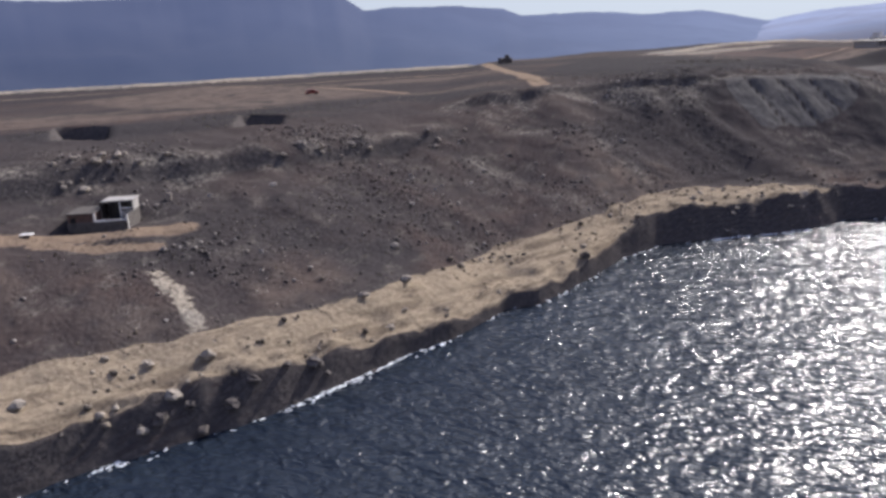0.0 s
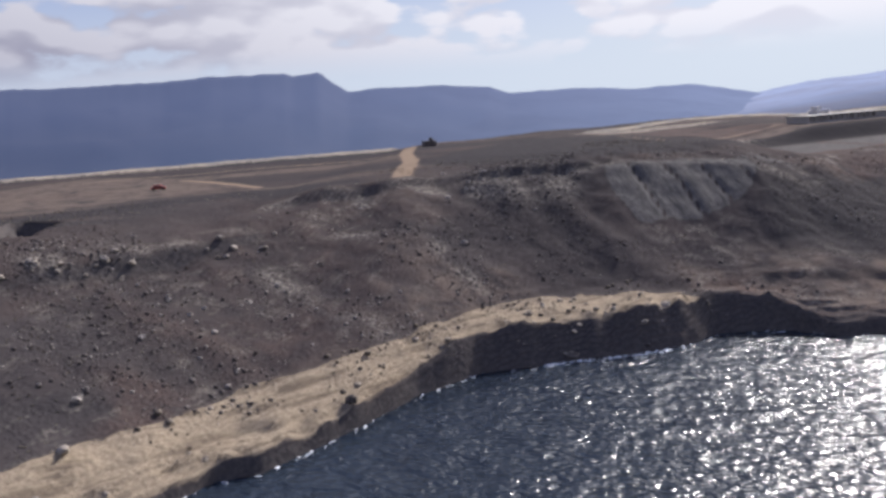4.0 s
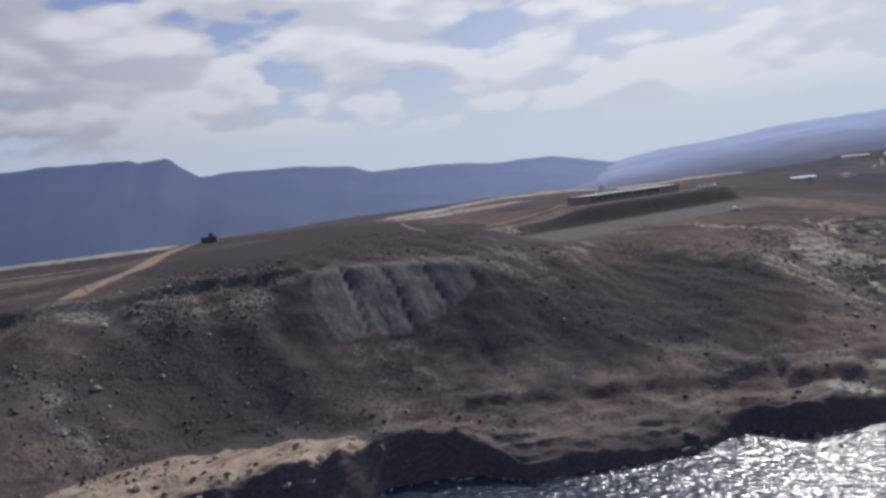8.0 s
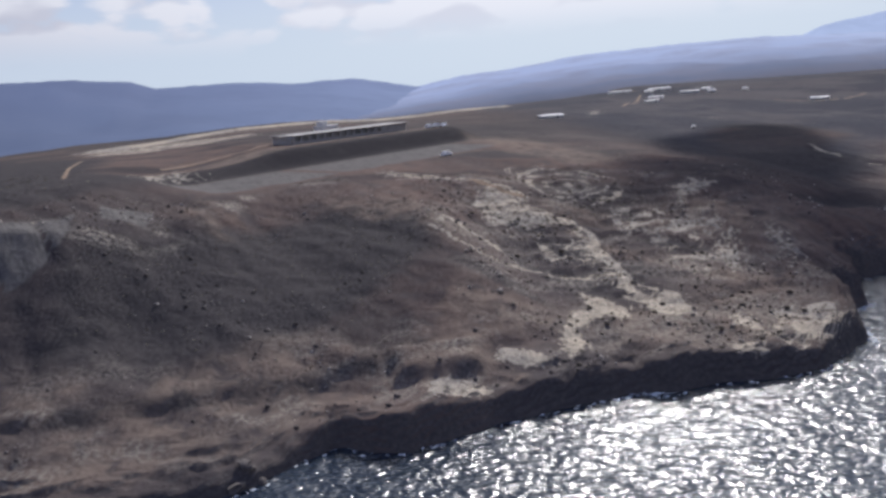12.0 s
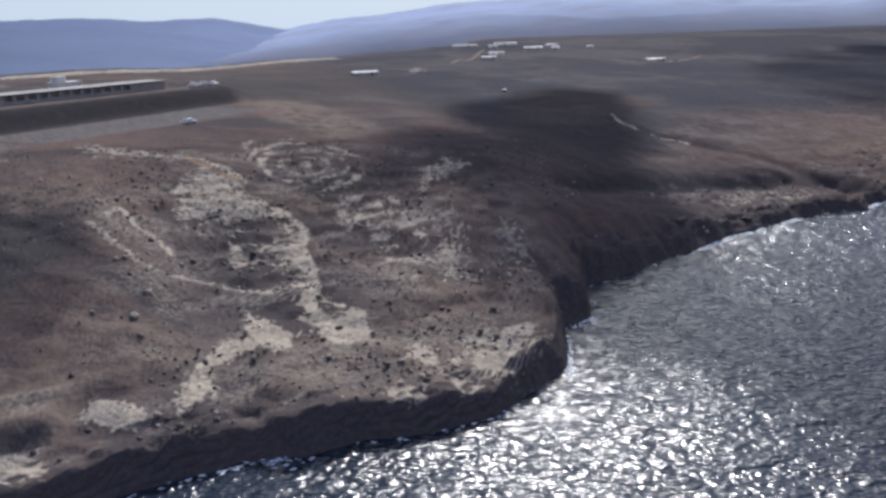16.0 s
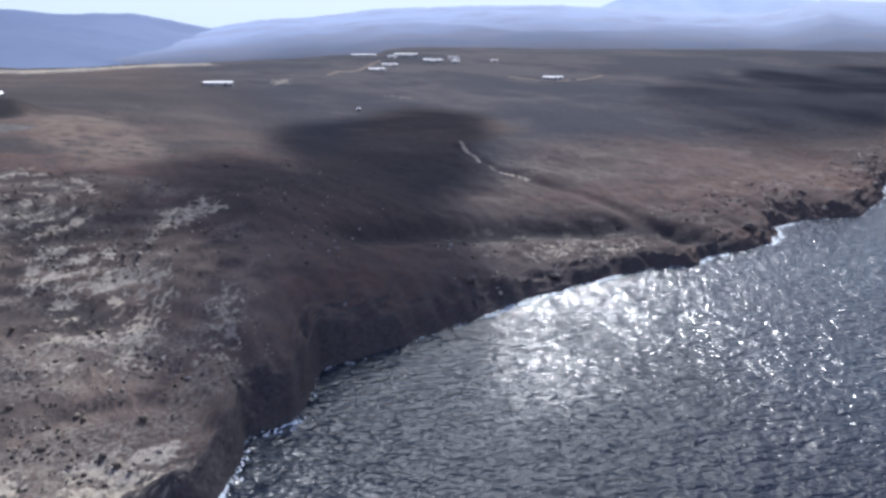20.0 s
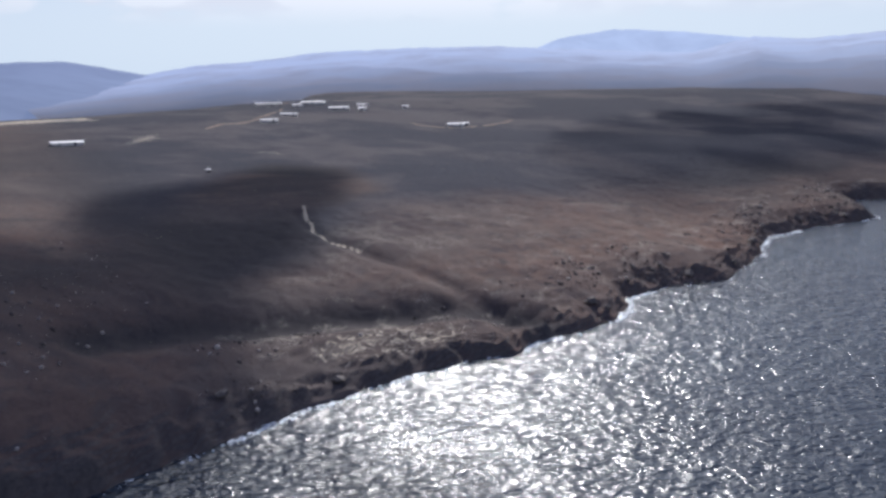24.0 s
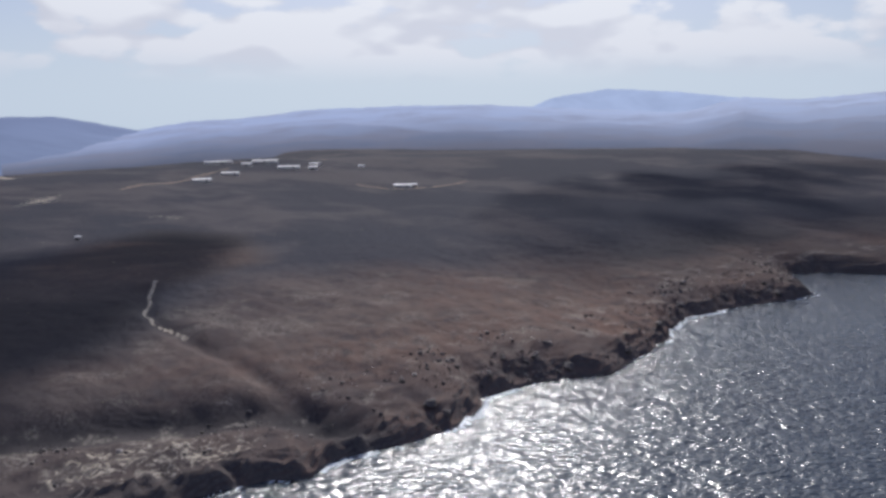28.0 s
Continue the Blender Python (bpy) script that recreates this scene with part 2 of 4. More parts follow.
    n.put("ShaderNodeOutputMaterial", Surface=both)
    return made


def hill_material():
    """A far hillside that fades into the air with its distance."""
    made, n = material("hazy_hill")
    spot = n.put("ShaderNodeTexCoord").outputs["Object"]
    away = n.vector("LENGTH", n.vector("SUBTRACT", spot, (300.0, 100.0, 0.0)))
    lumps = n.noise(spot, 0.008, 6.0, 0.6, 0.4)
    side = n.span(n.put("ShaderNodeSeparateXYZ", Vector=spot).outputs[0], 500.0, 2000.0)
    # haze painted as a glow that strengthens with distance
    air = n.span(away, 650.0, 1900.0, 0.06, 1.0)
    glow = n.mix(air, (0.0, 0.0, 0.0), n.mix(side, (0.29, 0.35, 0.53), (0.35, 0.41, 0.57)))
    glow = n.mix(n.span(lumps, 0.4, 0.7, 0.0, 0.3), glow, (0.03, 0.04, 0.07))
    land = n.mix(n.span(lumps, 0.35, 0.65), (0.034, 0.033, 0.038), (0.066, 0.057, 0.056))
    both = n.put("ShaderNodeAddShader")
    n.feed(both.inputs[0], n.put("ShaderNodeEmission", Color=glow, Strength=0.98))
    n.feed(both.inputs[1], n.put("ShaderNodeBsdfDiffuse", Color=land))
    n.put("ShaderNodeOutputMaterial", Surface=both)
    return made


GROUND, SEA = ground_material(), sea_material()

# shoreline in plan: x then y of the water's edge
SHORE_X = [-400, -200, -120, -80, -44, -31, -21, -14, -7, 2, 7, 15, 21, 25, 36, 49, 65, 74, 82, 88, 96, 104, 115, 124, 131, 139, 145, 149, 154, 161, 169, 190, 199, 206, 213, 225, 231, 241, 247, 249, 257, 266, 275, 285]
SHORE_Y = [-170, -60, 0, 40, 73, 83, 95, 104, 111, 125, 127, 138, 148, 154, 166, 171, 175, 178, 186, 187, 186, 181, 183, 183, 184, 189, 191, 188, 186, 187, 189, 190, 188, 189, 186, 186, 189, 194, 203, 209, 210, 225, 227, 229]
SHORE_X += [298, 319, 340, 359, 366, 371, 390, 400, 407, 414, 429, 440, 450, 462, 472, 485, 492, 507, 535, 560, 573, 580, 600, 615, 630, 700, 900, 1500, 5000]
SHORE_Y += [233, 239, 242, 242, 239, 243, 244, 246, 250, 257, 259, 256, 254, 260, 263, 269, 276, 283, 285, 282, 284, 296, 311, 307, 292, 278, 262, 200, 0]

# cross-sections of the coast: x, then distance inland and height of the cliff top,
# the back of the ledge, the middle of the slope, the rim, and two places on the plateau
STATIONS = []


def section(x, *pairs):
    STATIONS.append((x, *pairs))


section(-400, 5, 7, 18, 9, 50, 18, 85, 27, 130, 30, 250, 31)
section(-75, 5, 7, 18, 9, 52, 18.5, 84, 27, 120, 30, 250, 31)
section(-50, 5, 6.5, 18, 9, 52, 18.5, 80, 24.8, 105, 29.5, 250, 31)
section(-25, 5, 6.5, 13, 8.5, 50, 16, 90, 25.5, 116, 29, 250, 31)
section(0, 6, 4, 22, 6.5, 62, 18.5, 92, 29, 115, 31, 250, 32.5)
section(22, 6, 6, 15, 7.8, 45, 19, 80, 31, 148, 33.0, 250, 32.0)
section(45, 5, 6.5, 18, 8.5, 38, 17, 61, 31.3, 110, 33.4, 250, 32.5)
section(63, 5, 6, 22, 9, 36, 16.5, 63, 30.5, 96, 33.8, 250, 33)
section(80, 5, 5, 13, 7, 38, 17.5, 62, 30.5, 96, 34, 250, 33)
section(103, 5, 4, 10, 5.5, 33, 14, 58, 29.5, 96, 34, 250, 33)
section(125, 5, 3, 12, 5, 40, 14, 72, 27, 118, 32, 250, 34)
section(150, 5, 3, 12, 4.5, 42, 14.5, 115, 29.2, 157, 32.2, 170, 34.8)
section(176, 5, 3, 16, 6, 46, 16, 97, 25, 152, 31.5, 170, 34.8)
section(200, 5, 3.5, 23, 6.3, 50, 10.5, 99, 24, 141, 28.7, 192, 34.2)
section(220, 5, 3.5, 22, 5.8, 56, 10.8, 90, 19.5, 130, 26, 280, 33)
section(238, 5, 4, 12, 5, 45, 11, 84, 20, 130, 25, 280, 32)
section(252, 5, 5, 24, 11, 45, 16, 70, 20, 130, 24, 280, 32)
section(270, 4, 7, 15, 12, 40, 18, 58, 20.5, 130, 23.5, 280, 32)
section(300, 5, 4, 12, 7, 30, 12, 60, 17, 140, 22, 300, 33)
section(320, 5, 3, 11, 4, 30, 9, 60, 13, 150, 22, 300, 33)
section(355, 5, 3, 14, 4, 43, 9.5, 90, 15, 170, 22.5, 320, 33)
section(395, 5, 3, 15, 5.2, 45, 10, 90, 14.5, 190, 22, 340, 33)
section(430, 5, 4, 14, 6, 45, 9.5, 100, 15, 220, 22, 400, 33)
section(480, 5, 3, 20, 4, 50, 8, 110, 14, 250, 21, 440, 34)
section(540, 4, 4, 12, 6, 50, 9, 120, 14, 280, 21.5, 440, 35)
section(600, 4, 4, 12, 6, 50, 9, 120, 14, 280, 21, 440, 33)
section(5000, 4, 4, 12, 6, 50, 9, 120, 14, 280, 21, 440, 33)
# top of the sea cliff: x, distance inland, height
CLIFF_X = [-400, -50, -45, -40, -34, -29, -21, -14, -5, 12, 22, 28, 34, 50, 65, 78, 83, 88, 94, 99, 103, 125, 137, 146, 150, 158, 168, 184, 207, 219, 226, 236, 246, 252, 266, 279, 309, 320, 335, 350, 372, 390, 412, 448, 490, 560, 5000]
CLIFF_V = [3, 3, 3, 4.5, 4.5, 3, 2.5, 1.2, 1.2, 1.2, 2, 3, 4.5, 4.5, 5, 5, 5, 4, 3, 2, 1.2, 1.2, 1.2, 2.2, 2.8, 3.2, 2.5, 2.5, 2.8, 2.3, 1.6, 3, 3.2, 3.5, 2.5, 2, 2.6, 2.6, 2, 2, 2, 2, 4, 4, 3, 3, 3]
CLIFF_Z = [6, 5.8, 5.8, 6.3, 6.8, 5, 3.6, 3, 2.4, 2, 3.2, 5, 6.8, 7, 7.4, 7.2, 7.8, 7.4, 6.4, 4.4, 2.4, 1.8, 1.8, 3.4, 4.3, 4.6, 3.5, 3.4, 4.3, 3.6, 3, 5.5, 6, 7, 6, 4.2, 3.8, 3.6, 2.8, 2.4, 3.6, 3.6, 4.2, 3.8, 3.2, 3.8, 3.8]
STATION_X = np.array([s[0] for s in STATIONS], float)
STATION_V = np.array([s[1::2] for s in STATIONS], float)
STATION_Z = np.array([s[2::2] for s in STATIONS], float)


def smoothstep(a, b, x):
    t = np.clip((np.asarray(x, float) - a) / (b - a), 0, 1)
    return t * t * (3 - 2 * t)


def lattice(ix, iy, seed):
    h = (ix * 374761393 + iy * 668265263 + seed * 974634533) & 0xFFFFFFFF
    h = ((h ^ (h >> 13)) * 1274126177) & 0xFFFFFFFF
    return ((h ^ (h >> 16)) & 0xFFFF) / 65535.0


def wave(x, y, seed):
    """Value noise, 0 to 1."""
    x, y = np.asarray(x, float), np.asarray(y, float)
    ix, iy = np.floor(x).astype(np.int64), np.floor(y).astype(np.int64)
    fx, fy = x - ix, y - iy
    fx, fy = fx * fx * (3 - 2 * fx), fy * fy * (3 - 2 * fy)
    a, b = lattice(ix, iy, seed), lattice(ix + 1, iy, seed)
    c, d = lattice(ix, iy + 1, seed), lattice(ix + 1, iy + 1, seed)
    return (a + (b - a) * fx) * (1 - fy) + (c + (d - c) * fx) * fy


def rough(x, y, size, seed, octaves=4):
    """Fractal noise, -1 to 1, with the largest lumps of the given size in metres."""
    total, weight, out = 0.0, 1.0, 0.0
    for k in range(octaves):
        out = out + weight * (2 * wave(x / size * 2**k + 17.3 * k, y / size * 2**k + 5.1 * k, seed + k) - 1)
        total, weight = total + weight, weight * 0.52
    return out / total


_TABLE_X = np.arange(-400.0, 1500.0, 1.0)
_TABLE_Y = np.interp(_TABLE_X, SHORE_X, SHORE_Y)
_BELL = np.exp(-0.5 * (np.arange(-40, 41) / 13.0) ** 2)
_TABLE_SOFT = np.convolve(np.pad(_TABLE_Y, 40, mode="reflect", reflect_type="odd"), _BELL / _BELL.sum(), "valid")


def shore(x):
    """The water's edge, with small inlets and noses."""
    x = np.asarray(x, float)
    return np.interp(x, SHORE_X, SHORE_Y) + 0.7 + 0.9 * rough(x, 0 * x, 9.0, 71, 3) + 0.45 * rough(x, 0 * x, 2.6, 77, 2)


def soft_shore(x):
    x = np.asarray(x, float)
    return np.where((x > -400) & (x < 1499), np.interp(x, _TABLE_X, _TABLE_SOFT), np.interp(x, SHORE_X, SHORE_Y))


def inland(x, y):
    """Metres inland from the water's edge, whose jogs fade out up the slope."""
    soft, hard = soft_shore(x), shore(x)
    return y - hard - (soft - hard) * smoothstep(8, 45, y - soft)


def base_height(x, y):
    x, y = np.asarray(x, float), np.asarray(y, float)
    v = inland(x, y)
    k = np.clip(np.searchsorted(STATION_X, x) - 1, 0, len(STATION_X) - 2)
    f = np.clip((x - STATION_X[k]) / (STATION_X[k + 1] - STATION_X[k]), 0, 1)
    f = (f * f * (3 - 2 * f))[..., None]
    V = STATION_V[k] * (1 - f) + STATION_V[k + 1] * f
    Z = STATION_Z[k] * (1 - f) + STATION_Z[k + 1] * f
    V[..., 0] = np.interp(x, CLIFF_X, CLIFF_V) + (0.7 + 1.1 * smoothstep(225, 250, x)) * np.abs(rough(x, 0 * x, 5.0, 83, 3)) * 1.6 - 0.3
    Z[..., 0] = np.interp(x, CLIFF_X, CLIFF_Z) * (1 - 0.25 * smoothstep(280, 310, x) + (0.25 + 0.35 * smoothstep(225, 300, x)) * rough(x, 0 * x, 6.0, 87, 3))
    one = np.ones_like(x)
    vs = np.stack([-30 * one, -2 * one, 0.3 * one, *np.moveaxis(V, -1, 0), 5000 * one], -1)
    zs = np.stack([-9 * one, -3 * one, 0.25 * one, *np.moveaxis(Z, -1, 0), Z[..., -1] + 6], -1)
    # straight runs between the breaks, rounded a little from the rim inland
    out = np.zeros_like(x)
    for j in range(vs.shape[-1] - 1):
        a, b = vs[..., j], vs[..., j + 1]
        t = np.clip((v - a) / (b - a), 0, 1)
        out = np.where((v >= a) & (v < b), zs[..., j] + (zs[..., j + 1] - zs[..., j]) * t, out)
    out = np.where(v < -30, -9.0, out)
    return out


def near_line(x, y, points):
    """The distance in plan from a line of points, and how far along it the nearest place lies (0 to 1)."""
    best, along = np.full(np.shape(x), 1e9), np.zeros(np.shape(x))
    count = len(points) - 1
    for k in range(count):
        (ax, ay), (bx, by) = points[k], points[k + 1]
        dx, dy = bx - ax, by - ay
        t = np.clip(((x - ax) * dx + (y - ay) * dy) / (dx * dx + dy * dy), 0, 1)
        d = np.hypot(x - ax - t * dx, y - ay - t * dy)
        along = np.where(d < best, (k + t) / count, along)
        best = np.minimum(best, d)
    return best, along


def inside(x, y, points):
    """1 inside a polygon in plan, 0 outside."""
    odd = np.zeros(np.shape(x), bool)
    for (ax, ay), (bx, by) in zip(points, points[1:] + points[:1]):
        if ay != by:
            odd ^= ((ay > y) != (by > y)) & (x < (bx - ax) * (y - ay) / (by - ay) + ax)
    return odd.astype(float)


def blot(x, y, points, soft=3.0):
    """A polygon in plan as a mask whose rim fades over the given metres."""
    d, _ = near_line(x, y, points + points[:1])
    return np.clip(0.5 + np.where(inside(x, y, points) > 0, d, -d) / (2 * soft), 0, 1)


PLATEAU_EDGE = [(-900, -40), (-400, 225), (-220, 333), (-150, 356), (-90, 398), (-20, 440), (60, 560), (230, 640), (340, 660), (480, 765), (600, 800), (800, 790), (1000, 680), (1500, 560), (3000, 400)]
ASH_FACE = [(67, 243), (84, 248), (106, 252), (105, 237), (97, 229), (87, 222), (72, 221), (67, 229)]
FAR_ROADS = [[(-400, 214), (-220, 325), (-150, 348), (-90, 389), (-20, 431)], [(84, 456), (140, 530), (211, 568), (265, 606), (335, 622)]]
HOLLOWS = [[(-88, 148), (-99, 168), (-87, 167), (-79, 150)], [(-57, 167), (-62, 187), (-52, 186), (-48.5, 170)]]
TROUGH = [(286, 262), (310, 268), (340, 268), (366, 264), (377, 252), (380, 243)]
RAVINE = [(359, 345), (355, 327), (357, 313), (361, 298), (368, 280), (374, 260)]


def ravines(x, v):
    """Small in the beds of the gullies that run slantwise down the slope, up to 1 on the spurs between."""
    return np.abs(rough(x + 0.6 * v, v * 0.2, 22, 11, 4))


def plates(x, y):
    """0 in the narrow slanting grooves of the ash face, 1 on the backs of the plates between."""
    return np.abs(np.sin((x - 64 + 0.34 * (y - 240) + 1.6 * rough(x, 0.3 * y, 9, 53, 2)) * math.pi / 9.5))


def shed_frame(x, y):
    """Metres along the long shed's front and metres behind it."""
    c, s = math.cos(math.radians(35.2)), math.sin(math.radians(35.2))
    return (x - 158.5) * c + (y - 353.5) * s, -(x - 158.5) * s + (y - 353.5) * c


def height(x, y):
    """The ground's height in metres at a place in plan."""
    x, y = np.asarray(x, float), np.asarray(y, float)
    v = inland(x, y)
    z = base_height(x, y)
    on = smoothstep(1, 7, v)
    slope = smoothstep(10, 30, v) * (1 - smoothstep(75, 115, v))
    # lumps and gullies of the slope, which run down to the sea
    z = z + on * (0.35 + 0.9 * slope) * rough(x, y, 26, 3, 5)
    gully = ravines(x, v)
    z = z - (2.5 - 1.5 * smoothstep(120, 180, x)) * slope * (0.30 - gully)
    z = z + on * (0.16 + 0.30 * slope) * rough(x, y, 3.2, 23, 3)
    # layered rock on the ledges near the water
    low = on * (1 - smoothstep(14, 30, v))
    z = z + low * 0.55 * rough(x, 1.6 * y, 5.5, 31, 4)
    steps = np.round(z / 1.1) * 1.1
    z = z + (steps - z) * 0.30 * low
    cliff = smoothstep(-1, 1.5, v) * (1 - smoothstep(5, 9, v))
    z = z + cliff * (1.0 + 0.6 * smoothstep(225, 250, x)) * rough(x * 1.3, y * 1.3, 4.0, 41, 4)
    z = z + cliff * 0.45 * rough(x, y, 1.8, 45, 3)
    strata = z + 1.3 * rough(x, y, 5, 47, 3)
    z = z + 0.4 * cliff * (np.round(strata / 1.1) * 1.1 - strata)
    # gullied ash face below the rim
    face = blot(x, y, ASH_FACE, 2.0)
    z = z + face * 0.85 * (np.minimum(1.0, plates(x, y) / 0.4) ** 0.7 - 0.75) + face * 0.25 * rough(x + 0.34 * y, 0.12 * y, 2.2, 57, 2)
    # the terraced pale rock of the east spur
    spur = blot(x, y, [(196, 292), (250, 290), (262, 262), (252, 222), (236, 206), (205, 208), (190, 235)], 8)
    ter = z + 1.2 * rough(x, y, 12, 61, 3)
    z = z + spur * 0.45 * ((np.round(ter / 1.5) * 1.5) - ter)
    d, _ = near_line(x, y, TROUGH)
    z = z - 2.8 * np.exp(-((d / 5.5) ** 2)) * on
    d, _ = near_line(x, y, RAVINE)
    z = z - 1.3 * np.exp(-((d / 2.6) ** 2))
    # the lip over the sand bowl
    z = z + 2.0 * blot(x, y, [(156, 200), (170, 200), (172, 208), (156, 208)], 1.2)
    # square hollows dug into the plateau
    for hollow in HOLLOWS:
        z = z - 3.2 * blot(x, y, hollow, 0.6)
    # level pad of the ruined house, and the rocky scarp under the western rim
    z = z + (18.7 - z) * blot(x, y, [(-70.5, 108.5), (-56.5, 111), (-54.5, 122), (-68, 121)], 1.5)
    scarp = smoothstep(-130, -100, x) * (1 - smoothstep(-25, 0, x))
    z = z + scarp * (1.5 + 0.8 * rough(x, y, 7, 67, 2)) * np.tanh((v - 80 - 5 * rough(x, 0 * x, 22, 69, 2)) / 1.3) * np.exp(-(((v - 80) / 16) ** 2))
    # the long shed's terrace, the dark embankment under it and the smooth bank below
    a, k = shed_frame(x, y)
    edge = 34.5 - 3.0 * (1 - smoothstep(-40, -5, a))
    cut = 27.4 + (k + 42) / 20 * 1.2
    cut = np.where(k > -18, 28.8 + (edge - 28.8) * smoothstep(-18, -9.5, k), cut)
    there = smoothstep(-72, -52, a) * (1 - smoothstep(72, 98, a)) * smoothstep(-54, -40, k) * (1 - smoothstep(2, 16, k))
    z = z + (cut - z) * there
    # a low broken step along the rim west of the ash face
    s = y - np.interp(x, [-15, 0, 11, 19, 35, 50, 67], [205, 215, 220, 227.5, 236.5, 241, 245]) + 1.5 * rough(x, 0 * x, 8, 73, 2)
    z = z + smoothstep(-20, -5, x) * (1 - smoothstep(61, 67, x)) * (1.2 + 0.6 * rough(x, y, 6, 79, 2)) * np.tanh(s / 0.9) * np.exp(-((s / 14) ** 2))
    # an old path cut along the low slope
    s = y - np.interp(x, [96, 107, 119, 129, 138, 148, 156], [202, 200, 202, 203, 204, 206.5, 204.5])
    z = z + smoothstep(95, 104, x) * (1 - smoothstep(152, 158, x)) * 0.55 * np.tanh(s / 0.7) * np.exp(-((s / 6) ** 2))
    # low banks of the far roads
    for road in FAR_ROADS:
        d, _ = near_line(x, y, road)
        z = z + 1.4 * np.exp(-((d / 5.0) ** 2))
    # the plateau ends at a far rim
    beyond = y - np.interp(x, [p[0] for p in PLATEAU_EDGE], [p[1] for p in PLATEAU_EDGE])
    z = z - 46 * smoothstep(0, 150, beyond) * (1 - smoothstep(400, 720, x))
    return z

# ---- building helpers ----
def sheet(name, xs, ys, zs, mat, masks=()):
    """A ground-like mesh from arrays of one shape."""
    rows, cols = xs.shape
    mesh = bpy.data.meshes.new(name)
    corner = np.arange(rows * cols).reshape(rows, cols)
    quads = np.stack([corner[:-1, :-1], corner[:-1, 1:], corner[1:, 1:], corner[1:, :-1]], -1).reshape(-1, 4)
    mesh.vertices.add(rows * cols)
    mesh.vertices.foreach_set("co", np.stack([xs, ys, zs], -1).astype(np.float32).ravel())
    mesh.loops.add(quads.size)
    mesh.loops.foreach_set("vertex_index", quads.astype(np.int32).ravel())
    mesh.polygons.add(len(quads))
    mesh.polygons.foreach_set("loop_start", np.arange(0, quads.size, 4, dtype=np.int32))
    mesh.polygons.foreach_set("use_smooth", np.ones(len(quads), bool))
    for label, values in masks:
        layer = mesh.attributes.new(label, "FLOAT_COLOR", "POINT")
        flat = np.concatenate([values.reshape(-1, 3), np.ones((rows * cols, 1))], 1).astype(np.float32)
        layer.data.foreach_set("color", flat.ravel())
    mesh.update(calc_edges=True)
    mesh.materials.append(mat)
    return new(name, mesh)


def steps(*runs):
    """Values from runs of (from, to, step)."""
    return np.unique(np.concatenate([np.arange(a, b, s) for a, b, s in runs]))


# ---- the ground ----
def zones(x, y, z):
    v = inland(x, y)
    lump = rough(x, y, 9, 81, 4)
    zero = np.zeros_like(x)
    ledge = z + 1.3 * rough(x, y, 9, 171, 3)
    # tan ledge along the shore in the west, thinning out to the east
    wide = np.interp(x, [-120, -50, -25, 0, 22, 45, 63, 76, 82, 5000], [19, 19, 14, 23, 17, 18, 17, 12, 0, 0])
    front = np.interp(x, CLIFF_X, CLIFF_V)
    tan = np.clip((wide + 2.5 * lump - v) / 2.0, 0, 1) * smoothstep(-0.6, 0.8, v - front + 0.6 * lump)
    # pale weathered rock of the spur: the fan below the rim, its foot, and the bright patches near the water
    fan = [(202, 288), (206, 283), (209, 279), (210, 270), (214, 263), (216, 255), (214, 246), (214, 239), (212, 230), (214, 225), (217, 218), (215, 209), (209, 207), (205, 214), (205, 225), (201, 234), (198, 242), (199, 250), (194, 250), (192, 260), (193, 273), (197, 281), (200, 283)]
    pale = blot(x, y, fan, 2.0) * np.clip(0.55 + 0.55 * rough(x, y, 12, 109, 4) + 0.14 * np.sin(ledge * 5.0), 0, 0.92)
    pale = pale * (1 - 0.9 * blot(x, y, [(205, 256), (208, 259), (212, 257), (211, 251), (205, 249)], 1.5))
    pale = pale * (1 - blot(x, y, [(198, 242), (201, 234), (205, 225), (205, 216), (203, 217), (202, 227), (197, 233), (192, 240), (194, 247), (199, 249)], 1.0))
    for line, half in PALE_LINES:
        d, _ = near_line(x + 0.8 * lump, y, line)
        pale = np.maximum(pale, np.clip(1.15 - 0.5 * d / half, 0, 1))
    foot = blot(x, y, [(198, 224), (201, 220), (204, 214), (201, 209), (196, 211), (191, 208), (189, 201), (185, 198), (184, 201), (187, 208), (193, 216), (197, 215)], 1.2)
    pale = np.maximum(pale, foot * np.clip(0.9 + 0.4 * rough(x, y, 6, 173, 3), 0, 1))
    pale = np.maximum(pale, np.clip(0.8 + 0.4 * rough(x, y, 6, 175, 3), 0, 1) * blot(x, y, [(205, 214), (209, 219), (216, 217), (215, 209), (209, 207)], 1.2))
    # the amphitheatre of ring-shaped ledges, and the terraces below it
    ring = np.hypot((x - 227) * 1.25, y - 287) + 4.5 * rough(x, y, 10, 177, 4)
    bowl = blot(x, y, [(216, 309), (230, 310), (240, 300), (241, 278), (237, 269), (227, 268), (217, 273), (213, 279), (213, 293)], 2.5)
    pale = np.maximum(pale, bowl * np.clip(0.36 + 0.26 * np.sin(ring * 1.15) + 0.45 * rough(x, y, 9, 179, 3), 0, 0.66))
    stairs = blot(x, y, [(226, 266), (240, 263), (248, 250), (246, 236), (238, 226), (229, 223), (225, 227), (226, 237), (227, 247), (222, 253)], 2.0)
    pale = np.maximum(pale, stairs * np.clip(0.48 + 0.30 * np.sin(ledge * 5.6) + 0.42 * rough(x, y, 9, 181, 3), 0, 0.9))
    pale = np.maximum(pale, 0.62 * blot(x, y, [(243, 258), (249, 272), (260, 280), (263, 270), (250, 263)], 2.0))
    pale = np.maximum(pale, 0.5 * blot(x, y, [(253, 240), (259, 235), (250, 219), (242, 216), (246, 226)], 2.5))
